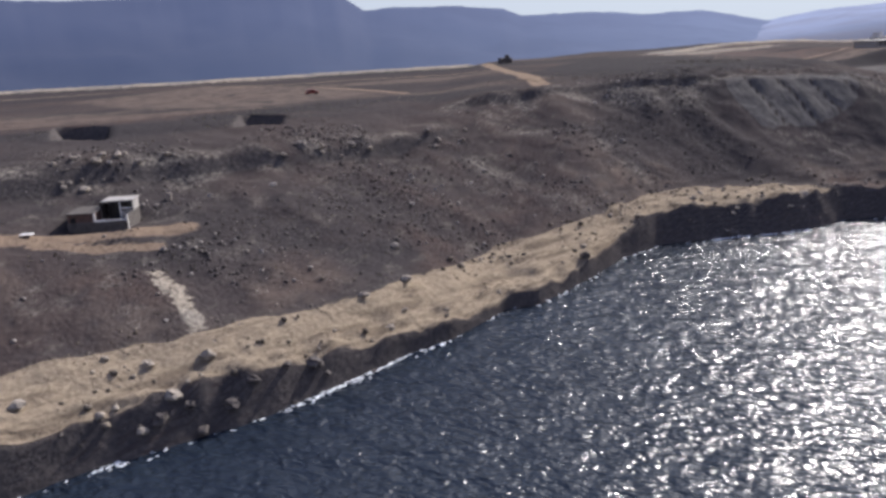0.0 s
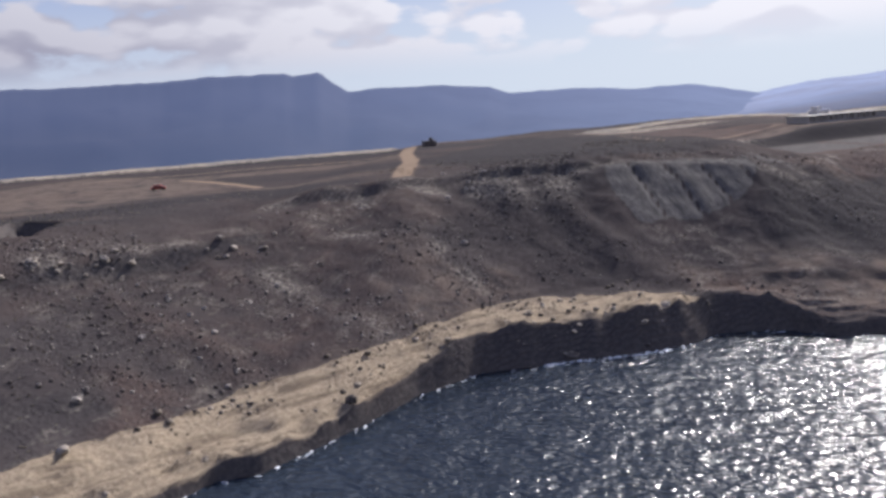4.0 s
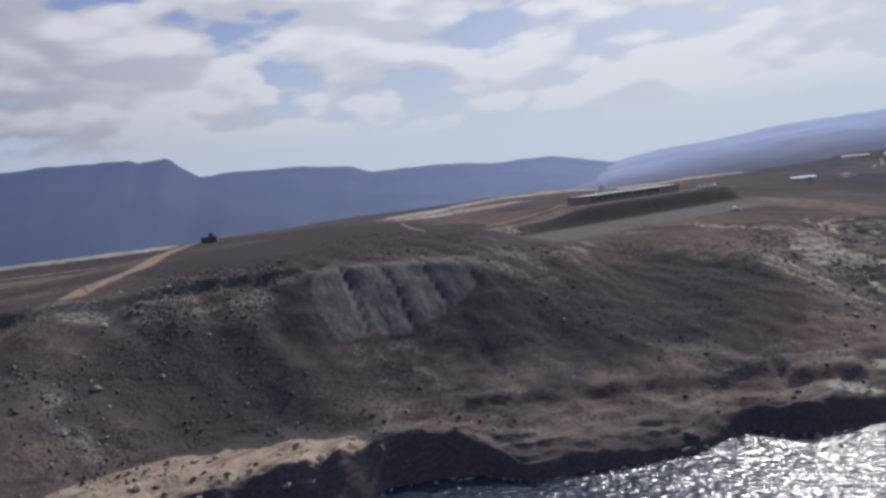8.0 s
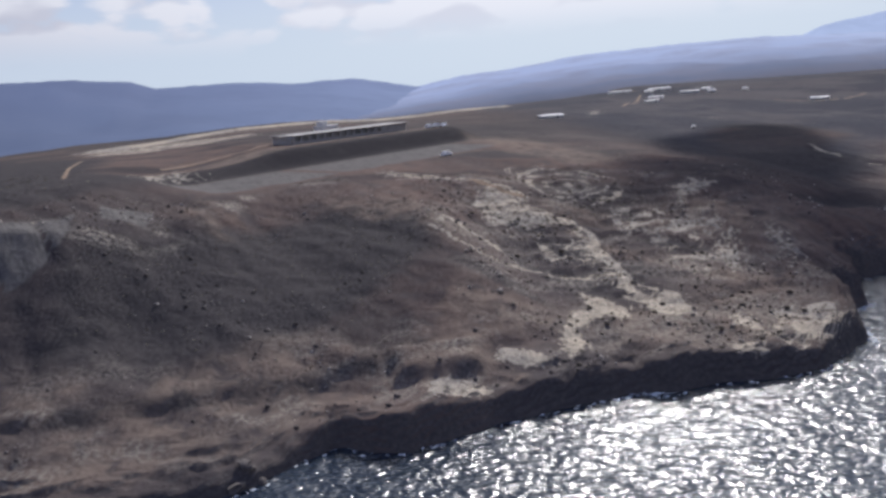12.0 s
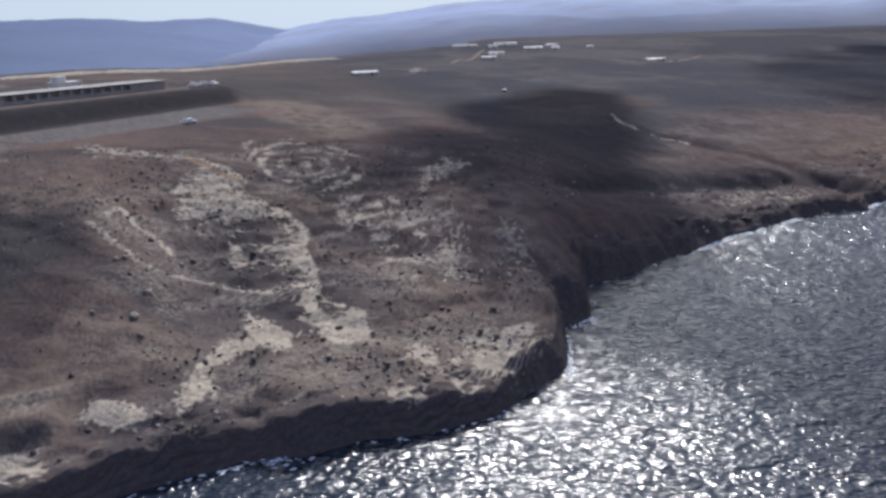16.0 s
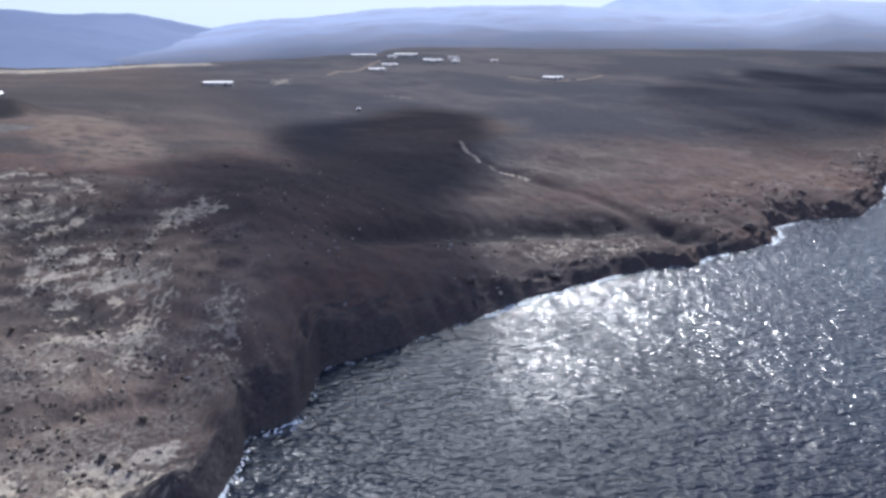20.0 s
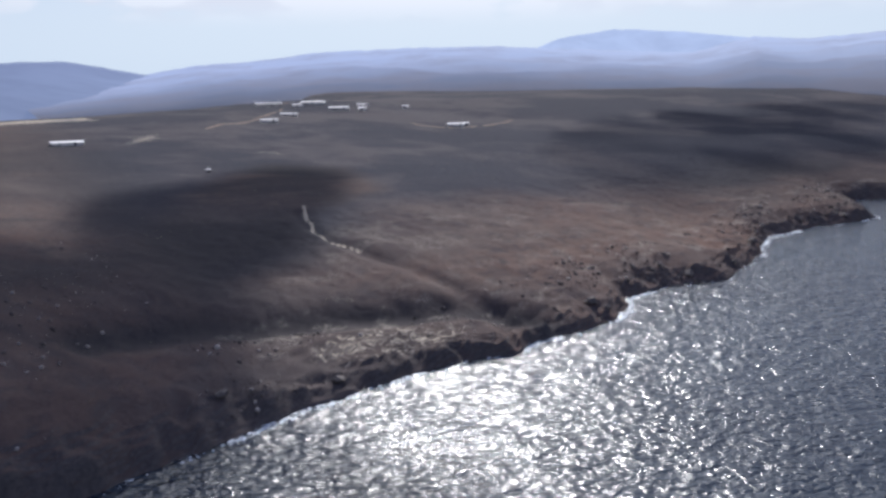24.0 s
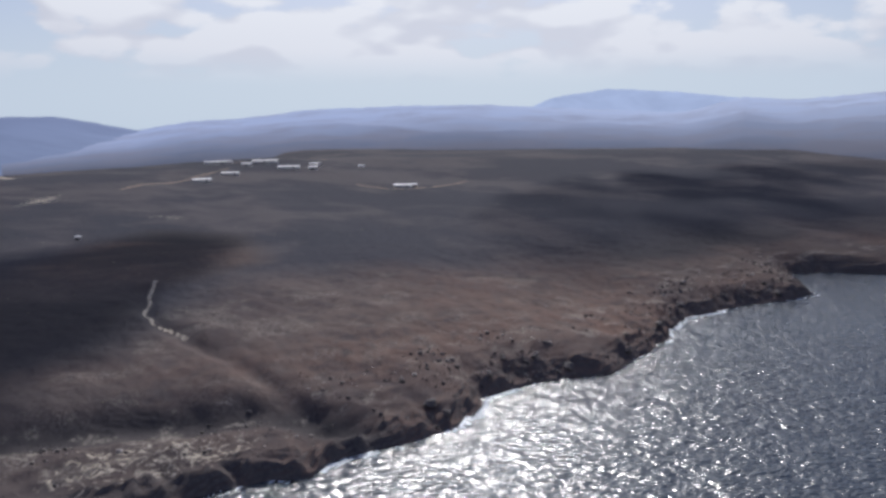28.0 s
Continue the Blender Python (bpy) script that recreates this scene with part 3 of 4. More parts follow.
    pale = np.maximum(pale, 0.42 * blot(x, y, [(233, 234), (244, 228), (240, 219), (230, 221)], 3.0))
    pale = np.maximum(pale, 0.45 * blot(x, y, [(175, 313), (200, 295), (199, 285), (178, 294)], 3.0))
    # bare rock at the tip of the spur
    tip = blot(x, y, [(228, 205), (239, 204), (239, 197), (233, 191), (227, 189), (219, 188), (220, 195)], 1.5)
    pale = np.maximum(pale, tip * np.clip(0.62 + 0.3 * np.sin(ledge * 6.0) + 0.2 * lump, 0, 0.9))
    pale = np.maximum(pale, 0.7 * blot(x, y, [(219, 206), (223, 202), (220, 196), (217, 200)], 1.2))
    pale = np.maximum(pale, 0.75 * blot(x, y, [(210, 195), (216, 191), (214, 188), (210, 190)], 1.0))
    pale = np.maximum(pale, blot(x, y, [(175, 206), (178, 205), (182, 199), (178, 197), (172, 203)], 1.0) * 0.9)
    pale = np.maximum(pale, blot(x, y, [(158, 192), (160, 198), (168, 198), (169, 193)], 1.2))
    pale = np.maximum(pale, 0.42 * blot(x, y, [(330, 262), (350, 262), (366, 252), (350, 247), (326, 248)], 3))
    scar, _ = near_line(x, y, [(-50, 104), (-46, 101.5), (-42.5, 97.5), (-40, 94)])
    pale = np.maximum(pale, np.clip(1.35 - scar / 1.4, 0, 1))
    # red earth
    red = np.clip(0.35 + 0.9 * rough(x, y, 40, 91, 3), 0, 1) * (1 - smoothstep(60, 130, v) * 0.2)
    red = np.maximum(red, blot(x, y, [(108, 262), (150, 272), (190, 290), (180, 262), (140, 258)], 10))
    red = np.maximum(red, blot(x, y, [(205, 330), (262, 330), (262, 292), (215, 300)], 10))
    red = np.maximum(red, 0.8 * blot(x, y, [(300, 300), (350, 290), (430, 300), (480, 330), (470, 275), (390, 262)], 14))
    red = np.maximum(red, 0.9 * smoothstep(14, 20, v) * (1 - smoothstep(34, 52, v)) * (1 - smoothstep(0, 30, x)) * smoothstep(-0.3, 0.2, rough(x, y, 25, 141, 3)))
    # bands of bare and overgrown ground across the western plateau
    along, across = 0.87 * x + 0.5 * y, -0.5 * x + 0.87 * y
    flat = (1 - smoothstep(40, 110, x)) * smoothstep(95, 112, v)
    band = rough(along * 0.16, across, 26, 147, 3)
    red = np.maximum(red, flat * smoothstep(0.0, 0.3, band))
    # tracks of bare earth
    track = zero
    for line, half in TRACKS:
        d, _ = near_line(x, y, line)
        track = np.maximum(track, np.clip(1.1 - d / (2 * half) + 0.1 * lump, 0, 1))
    for yard in YARDS:
        pale = np.maximum(pale, 0.6 * blot(x, y, yard, 6))
    slab = blot(x + 1.2 * lump, y + 2.5 * lump, ASH_FACE, 1.6) * smoothstep(0.02, 0.30, plates(x, y))
    slab = np.maximum(slab, blot(x, y, [(109, 262), (119, 262), (118, 251), (110, 252)], 2))
    a, k = shed_frame(x, y)
    for first, last in ((-64, -20), (-16, 62)):
        slab = np.maximum(slab, smoothstep(first - 1, first + 1, a + 0.3 * k + 9) * (1 - smoothstep(last - 1, last + 1, a + 0.3 * k + 9)) * smoothstep(-40.5, -38, k + 2 * lump) * (1 - smoothstep(-20, -18.5, k)))
    scrub_shade = np.clip(0.35 + 0.9 * rough(x, y, 55, 97, 3), 0, 1)
    scrub_shade = np.maximum(scrub_shade, 0.6 * (1 - smoothstep(10, 60, x)))
    scrub_shade = np.maximum(scrub_shade, blot(x, y, [(20, 262), (60, 250), (105, 262), (128, 300), (100, 330), (40, 380), (15, 330)], 8))
    scrub_shade = np.maximum(scrub_shade, 0.9 * smoothstep(95, 120, v) * smoothstep(0.0, 0.3, rough(x * 0.35, y * 1.6, 30, 99, 3)))
    # cloud shade painted in broad patches over the eastern hillside
    scrub_shade = np.maximum(scrub_shade, 1.3 * smoothstep(270, 330, x) * smoothstep(20, 60, v) * smoothstep(-0.25, 0.25, rough(x, y * 1.5, 90, 103, 3)))
    scrub_shade = np.maximum(scrub_shade, 1.1 * flat * smoothstep(0.02, 0.3, -band))
    for patch, much in DARK_FIELDS:
        scrub_shade = np.maximum(scrub_shade, much * blot(x + 4 * lump, y + 4 * lump, patch, 6.0))
    # a darker line along the cut path
    d, _ = near_line(x, y + 0.5 * lump, [(97, 202), (107, 200), (119, 202), (129, 203), (138, 204), (148, 206.5), (156, 204.5)])
    scrub_shade = np.maximum(scrub_shade, 1.6 * np.clip(1.3 - d / 1.4, 0, 1))
    bare = blot(x, y, [(-125, 330), (-75, 300), (-50, 268), (-36, 252), (-50, 232), (-66, 208), (-100, 210), (-140, 250)], 3)
    # darker colour in the dug hollows and along the trough
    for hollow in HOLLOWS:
        scrub_shade = np.maximum(scrub_shade, blot(x, y, hollow, 1.5) * 1.6)
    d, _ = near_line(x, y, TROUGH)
    scrub_shade = np.maximum(scrub_shade, 1.0 * np.clip(1.4 - d / 6, 0, 1))
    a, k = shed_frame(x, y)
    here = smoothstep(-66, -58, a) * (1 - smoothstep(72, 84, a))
    # the embankment's shadowed face, put in as dark colour
    scrub_shade = np.maximum(scrub_shade * (1 - here * smoothstep(-44, -40, k) * (1 - smoothstep(-20, -18, k))), 1.5 * here * smoothstep(-19.5, -17.5, k) * (1 - smoothstep(-10.5, -9, k)))
    scrub_shade = np.maximum(scrub_shade, 0.5 * blot(x, y, [(112, 250), (180, 245), (176, 215), (115, 205)], 10))
    scrub_shade = np.maximum(scrub_shade, 1.15 * blot(x + 3 * lump, y + 3 * lump, [(105, 242), (160, 276), (182, 268), (177, 242), (155, 220), (136, 211), (107, 207), (97, 210), (102, 222)], 6))
    # more cloud shade painted behind the headland
    scrub_shade = np.maximum(scrub_shade, 0.9 * blot(x, y, [(250, 285), (330, 345), (330, 300), (262, 262)], 12))
    # scree down the spurs of the slope, shade painted in the gullies, broken rock along the rim, and a haze tint far
    # inland
    slope = smoothstep(10, 24, v) * (1 - smoothstep(78, 100, v)) * (1 - smoothstep(270, 310, x))
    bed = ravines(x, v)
    streak = 0.8 * flat * smoothstep(0.2, 0.5, rough(along * 0.14, across, 17, 151, 2)) + slope * smoothstep(0.18, 0.42, bed) * smoothstep(-0.35, 0.3, rough(x, y, 45, 119, 2))
    # gully beds darkened in colour as if shaded
    scrub_shade = np.maximum(scrub_shade, 0.8 * slope * (1 - smoothstep(0.05, 0.16, bed)))
    rim = np.interp(x, STATION_X, STATION_V[:, 3])
    outcrop = np.exp(-(((v - rim + 3) / 5.5) ** 2)) * smoothstep(-0.1, 0.25, rough(x, y * 1.5, 7, 127, 3)) * (1 - smoothstep(150, 190, x)) * (1 - smoothstep(60, 64, x) * (1 - smoothstep(104, 108, x)))
    outcrop = np.maximum(outcrop, 0.45 * slope * (1 - smoothstep(10, 40, x)) * smoothstep(0.30, 0.5, rough(x, y, 2.5, 131, 2)))
    outcrop = np.maximum(outcrop, 0.7 * smoothstep(290, 320, x) * (1 - smoothstep(24, 40, v)) * smoothstep(6, 10, v) * smoothstep(0.2, 0.4, rough(x, y * 2, 6, 137, 3)))
    low = smoothstep(3, 6, v) * (1 - smoothstep(20, 34, v)) * smoothstep(85, 105, x) * (1 - smoothstep(240, 250, x))
    outcrop = np.maximum(outcrop, 0.6 * low * smoothstep(0.0, 0.35, rough(x, 1.7 * y, 7, 183, 4)))
    streak = np.maximum(streak, 0.8 * low * smoothstep(-0.3, 0.2, rough(x, y, 13, 185, 3)))
    crag = blot(x + 2 * lump, y + 2 * lump, [(176, 258), (196, 300), (240, 312), (262, 280), (262, 240), (248, 206), (236, 192), (184, 196), (180, 225)], 5)
    swirl = rough(x + 5 * rough(x, y, 16, 193, 2), 1.3 * y + 5 * rough(x, y, 16, 195, 2), 9, 197, 4)
    outcrop = np.maximum(outcrop, 0.62 * crag * smoothstep(-0.05, 0.3, swirl))
    foot = blot(x, y, [(78, 204), (86, 204), (94, 201), (109, 190), (105, 186), (93, 192), (80, 198)], 3)
    outcrop = np.maximum(outcrop, 0.75 * foot * smoothstep(-0.1, 0.3, rough(x, 1.6 * y, 5, 187, 3)))
    red = np.maximum(red, foot)
    streak = np.maximum(streak, 0.9 * foot * smoothstep(-0.3, 0.2, rough(x, y, 6, 189, 3)))
    scree = blot(x + 2 * lump, y, [(71, 224), (94, 223), (95, 207), (80, 206)], 3)
    outcrop = np.maximum(outcrop, 0.5 * scree * smoothstep(0.1, 0.4, rough(x, y, 2.2, 191, 2)))
    for line, half in RIM_ROCK:
        d, _ = near_line(x + 1.5 * lump, y, line)
        outcrop = np.maximum(outcrop, np.clip(1.2 - 0.6 * d / half, 0, 1) * smoothstep(-0.35, 0.1, rough(x, y, 5, 153, 2)))
    streak = np.maximum(streak, 0.85 * bare)
    for patch, much in DARK_FIELDS:
        streak = streak * (1 - blot(x, y, patch, 2.0))
    streak = np.maximum(streak, 0.9 * blot(x, y, [(230, 386), (254, 392), (264, 317), (241, 309), (231, 337)], 4))
    # brown ground, painted lighter where sun falls between the cloud shades
    brown = blot(x + 6 * lump, y + 6 * lump, SUNLIT_BROWN_FIELD, 9)
    red = np.maximum(red, np.maximum(0.35 * brown, blot(x, y, [(224, 329), (228, 364), (250, 375), (255, 355), (238, 316)], 4)))
    streak = np.maximum(streak, 0.25 * brown * smoothstep(-0.1, 0.4, rough(x, 1.5 * y, 40, 161, 3)))
    scrub_shade = scrub_shade * (1 - 0.75 * brown)
    outcrop = np.maximum(outcrop, 0.38 * brown * smoothstep(0.05, 0.4, rough(x, 1.5 * y, 9, 199, 4)))
    a, k = shed_frame(x, y)
    streak = np.maximum(streak, 0.9 * smoothstep(-45, -30, a) * (1 - smoothstep(66, 80, a)) * smoothstep(-9.5, -8, k) * (1 - smoothstep(0, 3, k)))
    keep = 1 - np.maximum(0.5 * brown, blot(x, y, CLOUDED_LAND, 6))
    # where the far ground takes its painted haze and cloud shade
    far_haze = keep * smoothstep(280, 340, x) * smoothstep(30, 110, v) + smoothstep(330, 520, v)
    return np.stack([pale, tan, red], -1), np.stack([track, slab, scrub_shade], -1), np.stack([streak, outcrop, np.clip(far_haze, 0, 1)], -1)


PALE_LINES = [
    ([(364, 352), (361.5, 345), (358.5, 338), (357.5, 331), (354.5, 322), (356, 313), (357.5, 311), (360.5, 304)], 0.35),
    ([(202, 288), (206, 283), (209, 278)], 0.5),
    ([(214, 262), (216, 254), (214, 245), (213, 236), (210, 228), (208, 220), (212, 212)], 0.7),
    ([(177, 253), (181, 246), (184, 239), (188, 236), (191, 236), (197, 234), (203, 229)], 0.4),
    ([(179, 255), (183, 260), (185, 253), (188, 248), (190, 244)], 0.5),
    ([(-400, 214), (-220, 325), (-150, 348), (-90, 389), (-20, 431)], 5.0),
    ([(84, 456), (140, 530), (211, 568), (265, 606), (335, 622)], 6.0),
]
# land in the headland cloud's shade, left out of the painted far tint
CLOUDED_LAND = [(243, 304), (263, 310), (293, 304), (333, 376), (378, 426), (409, 414), (402, 368), (360, 340), (350, 312), (314, 295), (313, 277), (325, 262), (311, 244), (296, 233), (273, 225), (250, 208), (254, 225), (267, 240), (260, 256), (243, 270)]
SUNLIT_BROWN_FIELD = [(322, 287), (348, 279), (369, 272), (414, 273), (469, 278), (499, 288), (496, 323), (437, 351), (382, 348), (343, 300)]
DARK_FIELDS = [
    ([(-75, 182), (-58, 209), (-48, 222), (-34, 241), (-21, 245), (1, 238), (4, 227), (-12, 220), (-28, 226), (-39, 206), (-49, 194), (-66, 170)], 1.5),
    ([(17, 268), (42, 247), (66, 251), (93, 267), (100, 300), (95, 400), (46, 440), (15, 330)], 1.4),
    ([(-30, 275), (-8, 262), (-4, 285), (-20, 300)], 1.3),
    ([(150, 262), (172, 262), (182, 235), (165, 215), (130, 222), (122, 245)], 0.6),
]
RIM_ROCK = [
    ([(-15, 205), (0, 215), (11, 220), (19, 227.5), (35, 236.5), (50, 241), (67, 245), (84, 247), (106, 251)], 1.3),
    ([(25, 197), (31, 191), (38.5, 186)], 1.6),
    ([(-5, 178), (7, 172), (17.5, 165)], 2.0),
    ([(1, 198), (12, 198)], 1.2),
    ([(109, 251), (114, 246)], 2.2),
]
YARDS = [[(336, 486), (344, 512), (357, 520), (352, 500)], [(385, 462), (394, 456), (392, 450), (386, 454)], [(84, 425), (113, 418), (150, 440), (156, 470), (120, 480), (80, 455)], [(108, 312), (124, 325), (130, 316), (116, 299)]]
TRACKS = [
    ([(95, 309), (90, 350), (88, 389)], 0.45),
    ([(118, 333), (144, 356), (196, 398)], 0.7),
    ([(-90, 98), (-72, 104), (-66, 108), (-58, 112.5), (-50, 119)], 1.3),
    ([(-68, 104.5), (-60, 107), (-52, 112)], 0.8),
    ([(13, 241), (8, 300), (-2, 360), (-10, 440)], 2.4),
    ([(-68, 287), (-48, 268), (-30, 249)], 1.5),
    ([(-110, 300), (-60, 330), (0, 352)], 1.2),
    ([(199, 290), (204, 282), (208, 276)], 0.8),
    ([(385, 540), (430, 600), (480, 680)], 0.7),
    ([(480, 732), (530, 739), (590, 760)], 1.2),
    ([(537, 587), (546, 565), (558, 556), (590, 572), (624, 590)], 0.9),
]


def build_ground():
    xs = steps((-2600, -400, 60), (-400, -130, 6), (-130, 620, 0.95), (620, 900, 4), (900, 3000, 60))
    vs = steps((-60, -4, 6), (-4, 8, 0.33), (8, 150, 0.95), (150, 190, 1.5), (190, 340, 3.0), (340, 480, 4), (480, 900, 9), (900, 1500, 60))
    x, v = np.meshgrid(xs, vs)
    soft, hard = soft_shore(x), shore(x)
    y = v + hard + (soft - hard) * smoothstep(8, 45, v)
    z = height(x, y)
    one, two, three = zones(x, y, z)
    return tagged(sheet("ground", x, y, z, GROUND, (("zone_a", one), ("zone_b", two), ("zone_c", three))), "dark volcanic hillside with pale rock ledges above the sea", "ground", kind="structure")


ground = build_ground()


def build_sea():
    xs = steps((-3000, -200, 200), (-200, 900, 20), (900, 4600, 200))
    ys = steps((-3000, -100, 200), (-100, 400, 20), (400, 800, 100))
    x, y = np.meshgrid(xs, ys)
    return tagged(sheet("sea", x, y, 0 * x, SEA), "dark blue sea glittering under the sun", "sea", kind="structure")


sea = build_sea()


# ---- the mountains ----
def ridge(name, label, eye, bearings, near, mat, seed, foot=-10.0, swell=1.25):
    """A mountain range whose crest is seen from eye at bearings of (degrees from +y, degrees up, metres away)."""
    az = np.array([b[0] for b in bearings])
    fine = np.linspace(az[0], az[-1], 260)
    up = np.interp(fine, az, [b[1] for b in bearings]) + 0.1
    far = np.interp(fine, az, [b[2] for b in bearings])
    cols = np.linspace(0, 1, 26)[:, None]
    a = np.radians(fine)[None]
    out = near + (far[None] - near) * cols
    x, y = eye[0] + np.sin(a) * out, eye[1] + np.cos(a) * out
    crest = eye[2] + far * np.tan(np.radians(up)) + 2.0 * rough(fine * 3, 0 * fine, 2.0, seed, 3)
    spur = np.abs(rough(x, y, 260, seed + 5, 4))
    z = foot + (crest[None] - foot) * cols**swell - (crest[None] - foot) * 0.5 * spur * (1 - cols) * cols * 2
    back = np.stack([x[-1] + 60 * np.sin(a[0]), y[-1] + 60 * np.cos(a[0]), z[-1] - 60], 0)
    x, y, z = (np.concatenate([m, b[None]]) for m, b in zip((x, y, z), back))
    return tagged(sheet(name, x, y, z, mat), label, "mountain", kind="structure")


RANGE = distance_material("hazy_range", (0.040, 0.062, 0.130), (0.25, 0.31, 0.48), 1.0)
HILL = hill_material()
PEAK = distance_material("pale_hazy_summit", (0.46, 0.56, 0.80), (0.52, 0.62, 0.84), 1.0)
west = [(-60, 3.2, 1500), (-34.6, 3.53, 1500), (-29.8, 3.43, 1500), (-24.5, 3.52, 1500), (-20, 3.72, 1500), (-15.1, 3.74, 1500), (-14.5, 3.51, 1500), (-12.7, 3.68, 1500), (-12, 3.05, 1510), (-10.8, 2.19, 1530)]
west += [(-9, 2.31, 1560), (-5, 2.29, 1650), (-0.9, 1.94, 1750), (0.3, 1.39, 1800), (5.4, 1.43, 1950), (8.9, 1.1, 2050), (12.6, 1.17, 2200), (16.9, 0.3, 2350), (26, -0.3, 2400)]
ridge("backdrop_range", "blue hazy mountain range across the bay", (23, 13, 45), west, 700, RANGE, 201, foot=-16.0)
east = [(2, -1.2, 2250), (9.9, -0.11, 2250), (13.7, 0.51, 2200), (17.2, 0.72, 2150), (21.5, 1.26, 2080), (27.9, 1.54, 2000), (34.4, 1.58, 1950), (37.6, 1.39, 1950), (48, 0.9, 1950), (52, 1.85, 1950), (55.5, 1.65, 1950), (60.3, 2.0, 1950), (72, 2.35, 1950)]
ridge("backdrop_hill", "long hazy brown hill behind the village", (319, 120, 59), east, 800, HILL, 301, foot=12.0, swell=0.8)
peak = [(34, 0.8, 2500), (37.6, 1.39, 2500), (39.2, 2.04, 2500), (43.1, 2.57, 2500), (47.7, 2.3, 2500), (51.4, 1.85, 2500), (56, 1.2, 2500)]
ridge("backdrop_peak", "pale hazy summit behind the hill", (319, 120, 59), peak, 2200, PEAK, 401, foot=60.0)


# ---- cumulus clouds added out of view between the sun and the land ----
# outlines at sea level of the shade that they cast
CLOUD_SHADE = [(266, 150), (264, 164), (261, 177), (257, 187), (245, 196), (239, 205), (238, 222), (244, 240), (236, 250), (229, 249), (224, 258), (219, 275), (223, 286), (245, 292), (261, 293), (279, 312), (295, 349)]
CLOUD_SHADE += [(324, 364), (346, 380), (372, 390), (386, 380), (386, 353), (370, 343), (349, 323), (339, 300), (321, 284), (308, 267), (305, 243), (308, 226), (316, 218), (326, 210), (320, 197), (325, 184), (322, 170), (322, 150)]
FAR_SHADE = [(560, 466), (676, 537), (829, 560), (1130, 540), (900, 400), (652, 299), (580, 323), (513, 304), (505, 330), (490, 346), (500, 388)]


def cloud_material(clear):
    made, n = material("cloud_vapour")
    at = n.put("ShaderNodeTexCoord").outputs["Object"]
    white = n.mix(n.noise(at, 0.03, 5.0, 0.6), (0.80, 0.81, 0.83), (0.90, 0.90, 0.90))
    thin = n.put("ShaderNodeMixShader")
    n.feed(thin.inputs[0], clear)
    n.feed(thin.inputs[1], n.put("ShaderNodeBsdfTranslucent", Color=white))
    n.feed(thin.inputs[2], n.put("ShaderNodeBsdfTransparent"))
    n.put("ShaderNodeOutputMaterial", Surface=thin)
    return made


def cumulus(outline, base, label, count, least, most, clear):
    """A heap of rounded puffs of vapour out of view, base metres up, placed so that its shade fills the outline."""
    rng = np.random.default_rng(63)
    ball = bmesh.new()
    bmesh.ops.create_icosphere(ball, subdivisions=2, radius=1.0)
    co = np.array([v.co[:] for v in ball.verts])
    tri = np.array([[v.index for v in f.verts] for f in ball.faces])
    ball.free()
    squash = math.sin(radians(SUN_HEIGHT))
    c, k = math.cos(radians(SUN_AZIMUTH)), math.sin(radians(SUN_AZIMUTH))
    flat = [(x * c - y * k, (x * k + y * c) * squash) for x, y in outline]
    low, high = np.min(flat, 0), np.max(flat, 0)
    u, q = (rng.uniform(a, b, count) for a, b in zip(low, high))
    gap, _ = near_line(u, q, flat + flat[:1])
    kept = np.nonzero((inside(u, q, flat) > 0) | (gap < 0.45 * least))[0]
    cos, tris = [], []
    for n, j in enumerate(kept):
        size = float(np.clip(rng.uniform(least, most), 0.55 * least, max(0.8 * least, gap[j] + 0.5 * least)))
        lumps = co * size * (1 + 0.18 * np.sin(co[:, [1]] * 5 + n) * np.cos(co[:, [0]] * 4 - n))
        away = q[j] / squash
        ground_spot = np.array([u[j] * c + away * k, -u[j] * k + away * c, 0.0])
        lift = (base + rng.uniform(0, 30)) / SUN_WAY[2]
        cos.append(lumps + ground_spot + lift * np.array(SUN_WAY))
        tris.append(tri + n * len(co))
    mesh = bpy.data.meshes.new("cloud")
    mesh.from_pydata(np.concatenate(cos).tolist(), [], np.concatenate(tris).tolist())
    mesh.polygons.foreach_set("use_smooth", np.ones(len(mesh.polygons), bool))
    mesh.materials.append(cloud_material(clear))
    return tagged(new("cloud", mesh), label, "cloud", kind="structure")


cumulus(CLOUD_SHADE, 900.0, "white heaped cumulus cloud added out of view to shade the headland", 420, 7, 18, 0.64)
cumulus(FAR_SHADE, 920.0, "broad thin cumulus cloud added out of view to shade the eastern hillside", 150, 18, 48, 0.84)

# ---- plain materials ----
def plain(name, one, two, scale=1.5, roughness=0.85, depth=0.03):
    made, n = material(name)
    at = n.put("ShaderNodeTexCoord").outputs["Object"]
    patch, fine = n.noise(at, scale, 4.0, 0.6), n.noise(at, scale * 9, 4.0, 0.65)
    shade = n.mix(n.span(patch, 0.32, 0.68), one, two)
    shade = n.mix(n.span(fine, 0.55, 0.75, 0.0, 0.4), shade, tuple(0.5 * c for c in two))
    finish(n, shade, roughness, fine, 0.5, depth)
    return made


CONCRETE = plain("grey_concrete", (0.40, 0.375, 0.35), (0.29, 0.27, 0.25))
WHITEWASH = plain("worn_whitewash", (0.72, 0.70, 0.66), (0.55, 0.52, 0.48))
ROOF_WHITE = plain("white_roof", (0.80, 0.79, 0.77), (0.70, 0.68, 0.66), 0.4)
RED_WALL = plain("red_brown_plaster", (0.16, 0.095, 0.075), (0.10, 0.065, 0.055))
# plaster with the shade of the ruin's walls put into its colour
DARK_WALL = plain("shaded_plaster", (0.12, 0.105, 0.095), (0.075, 0.065, 0.06))
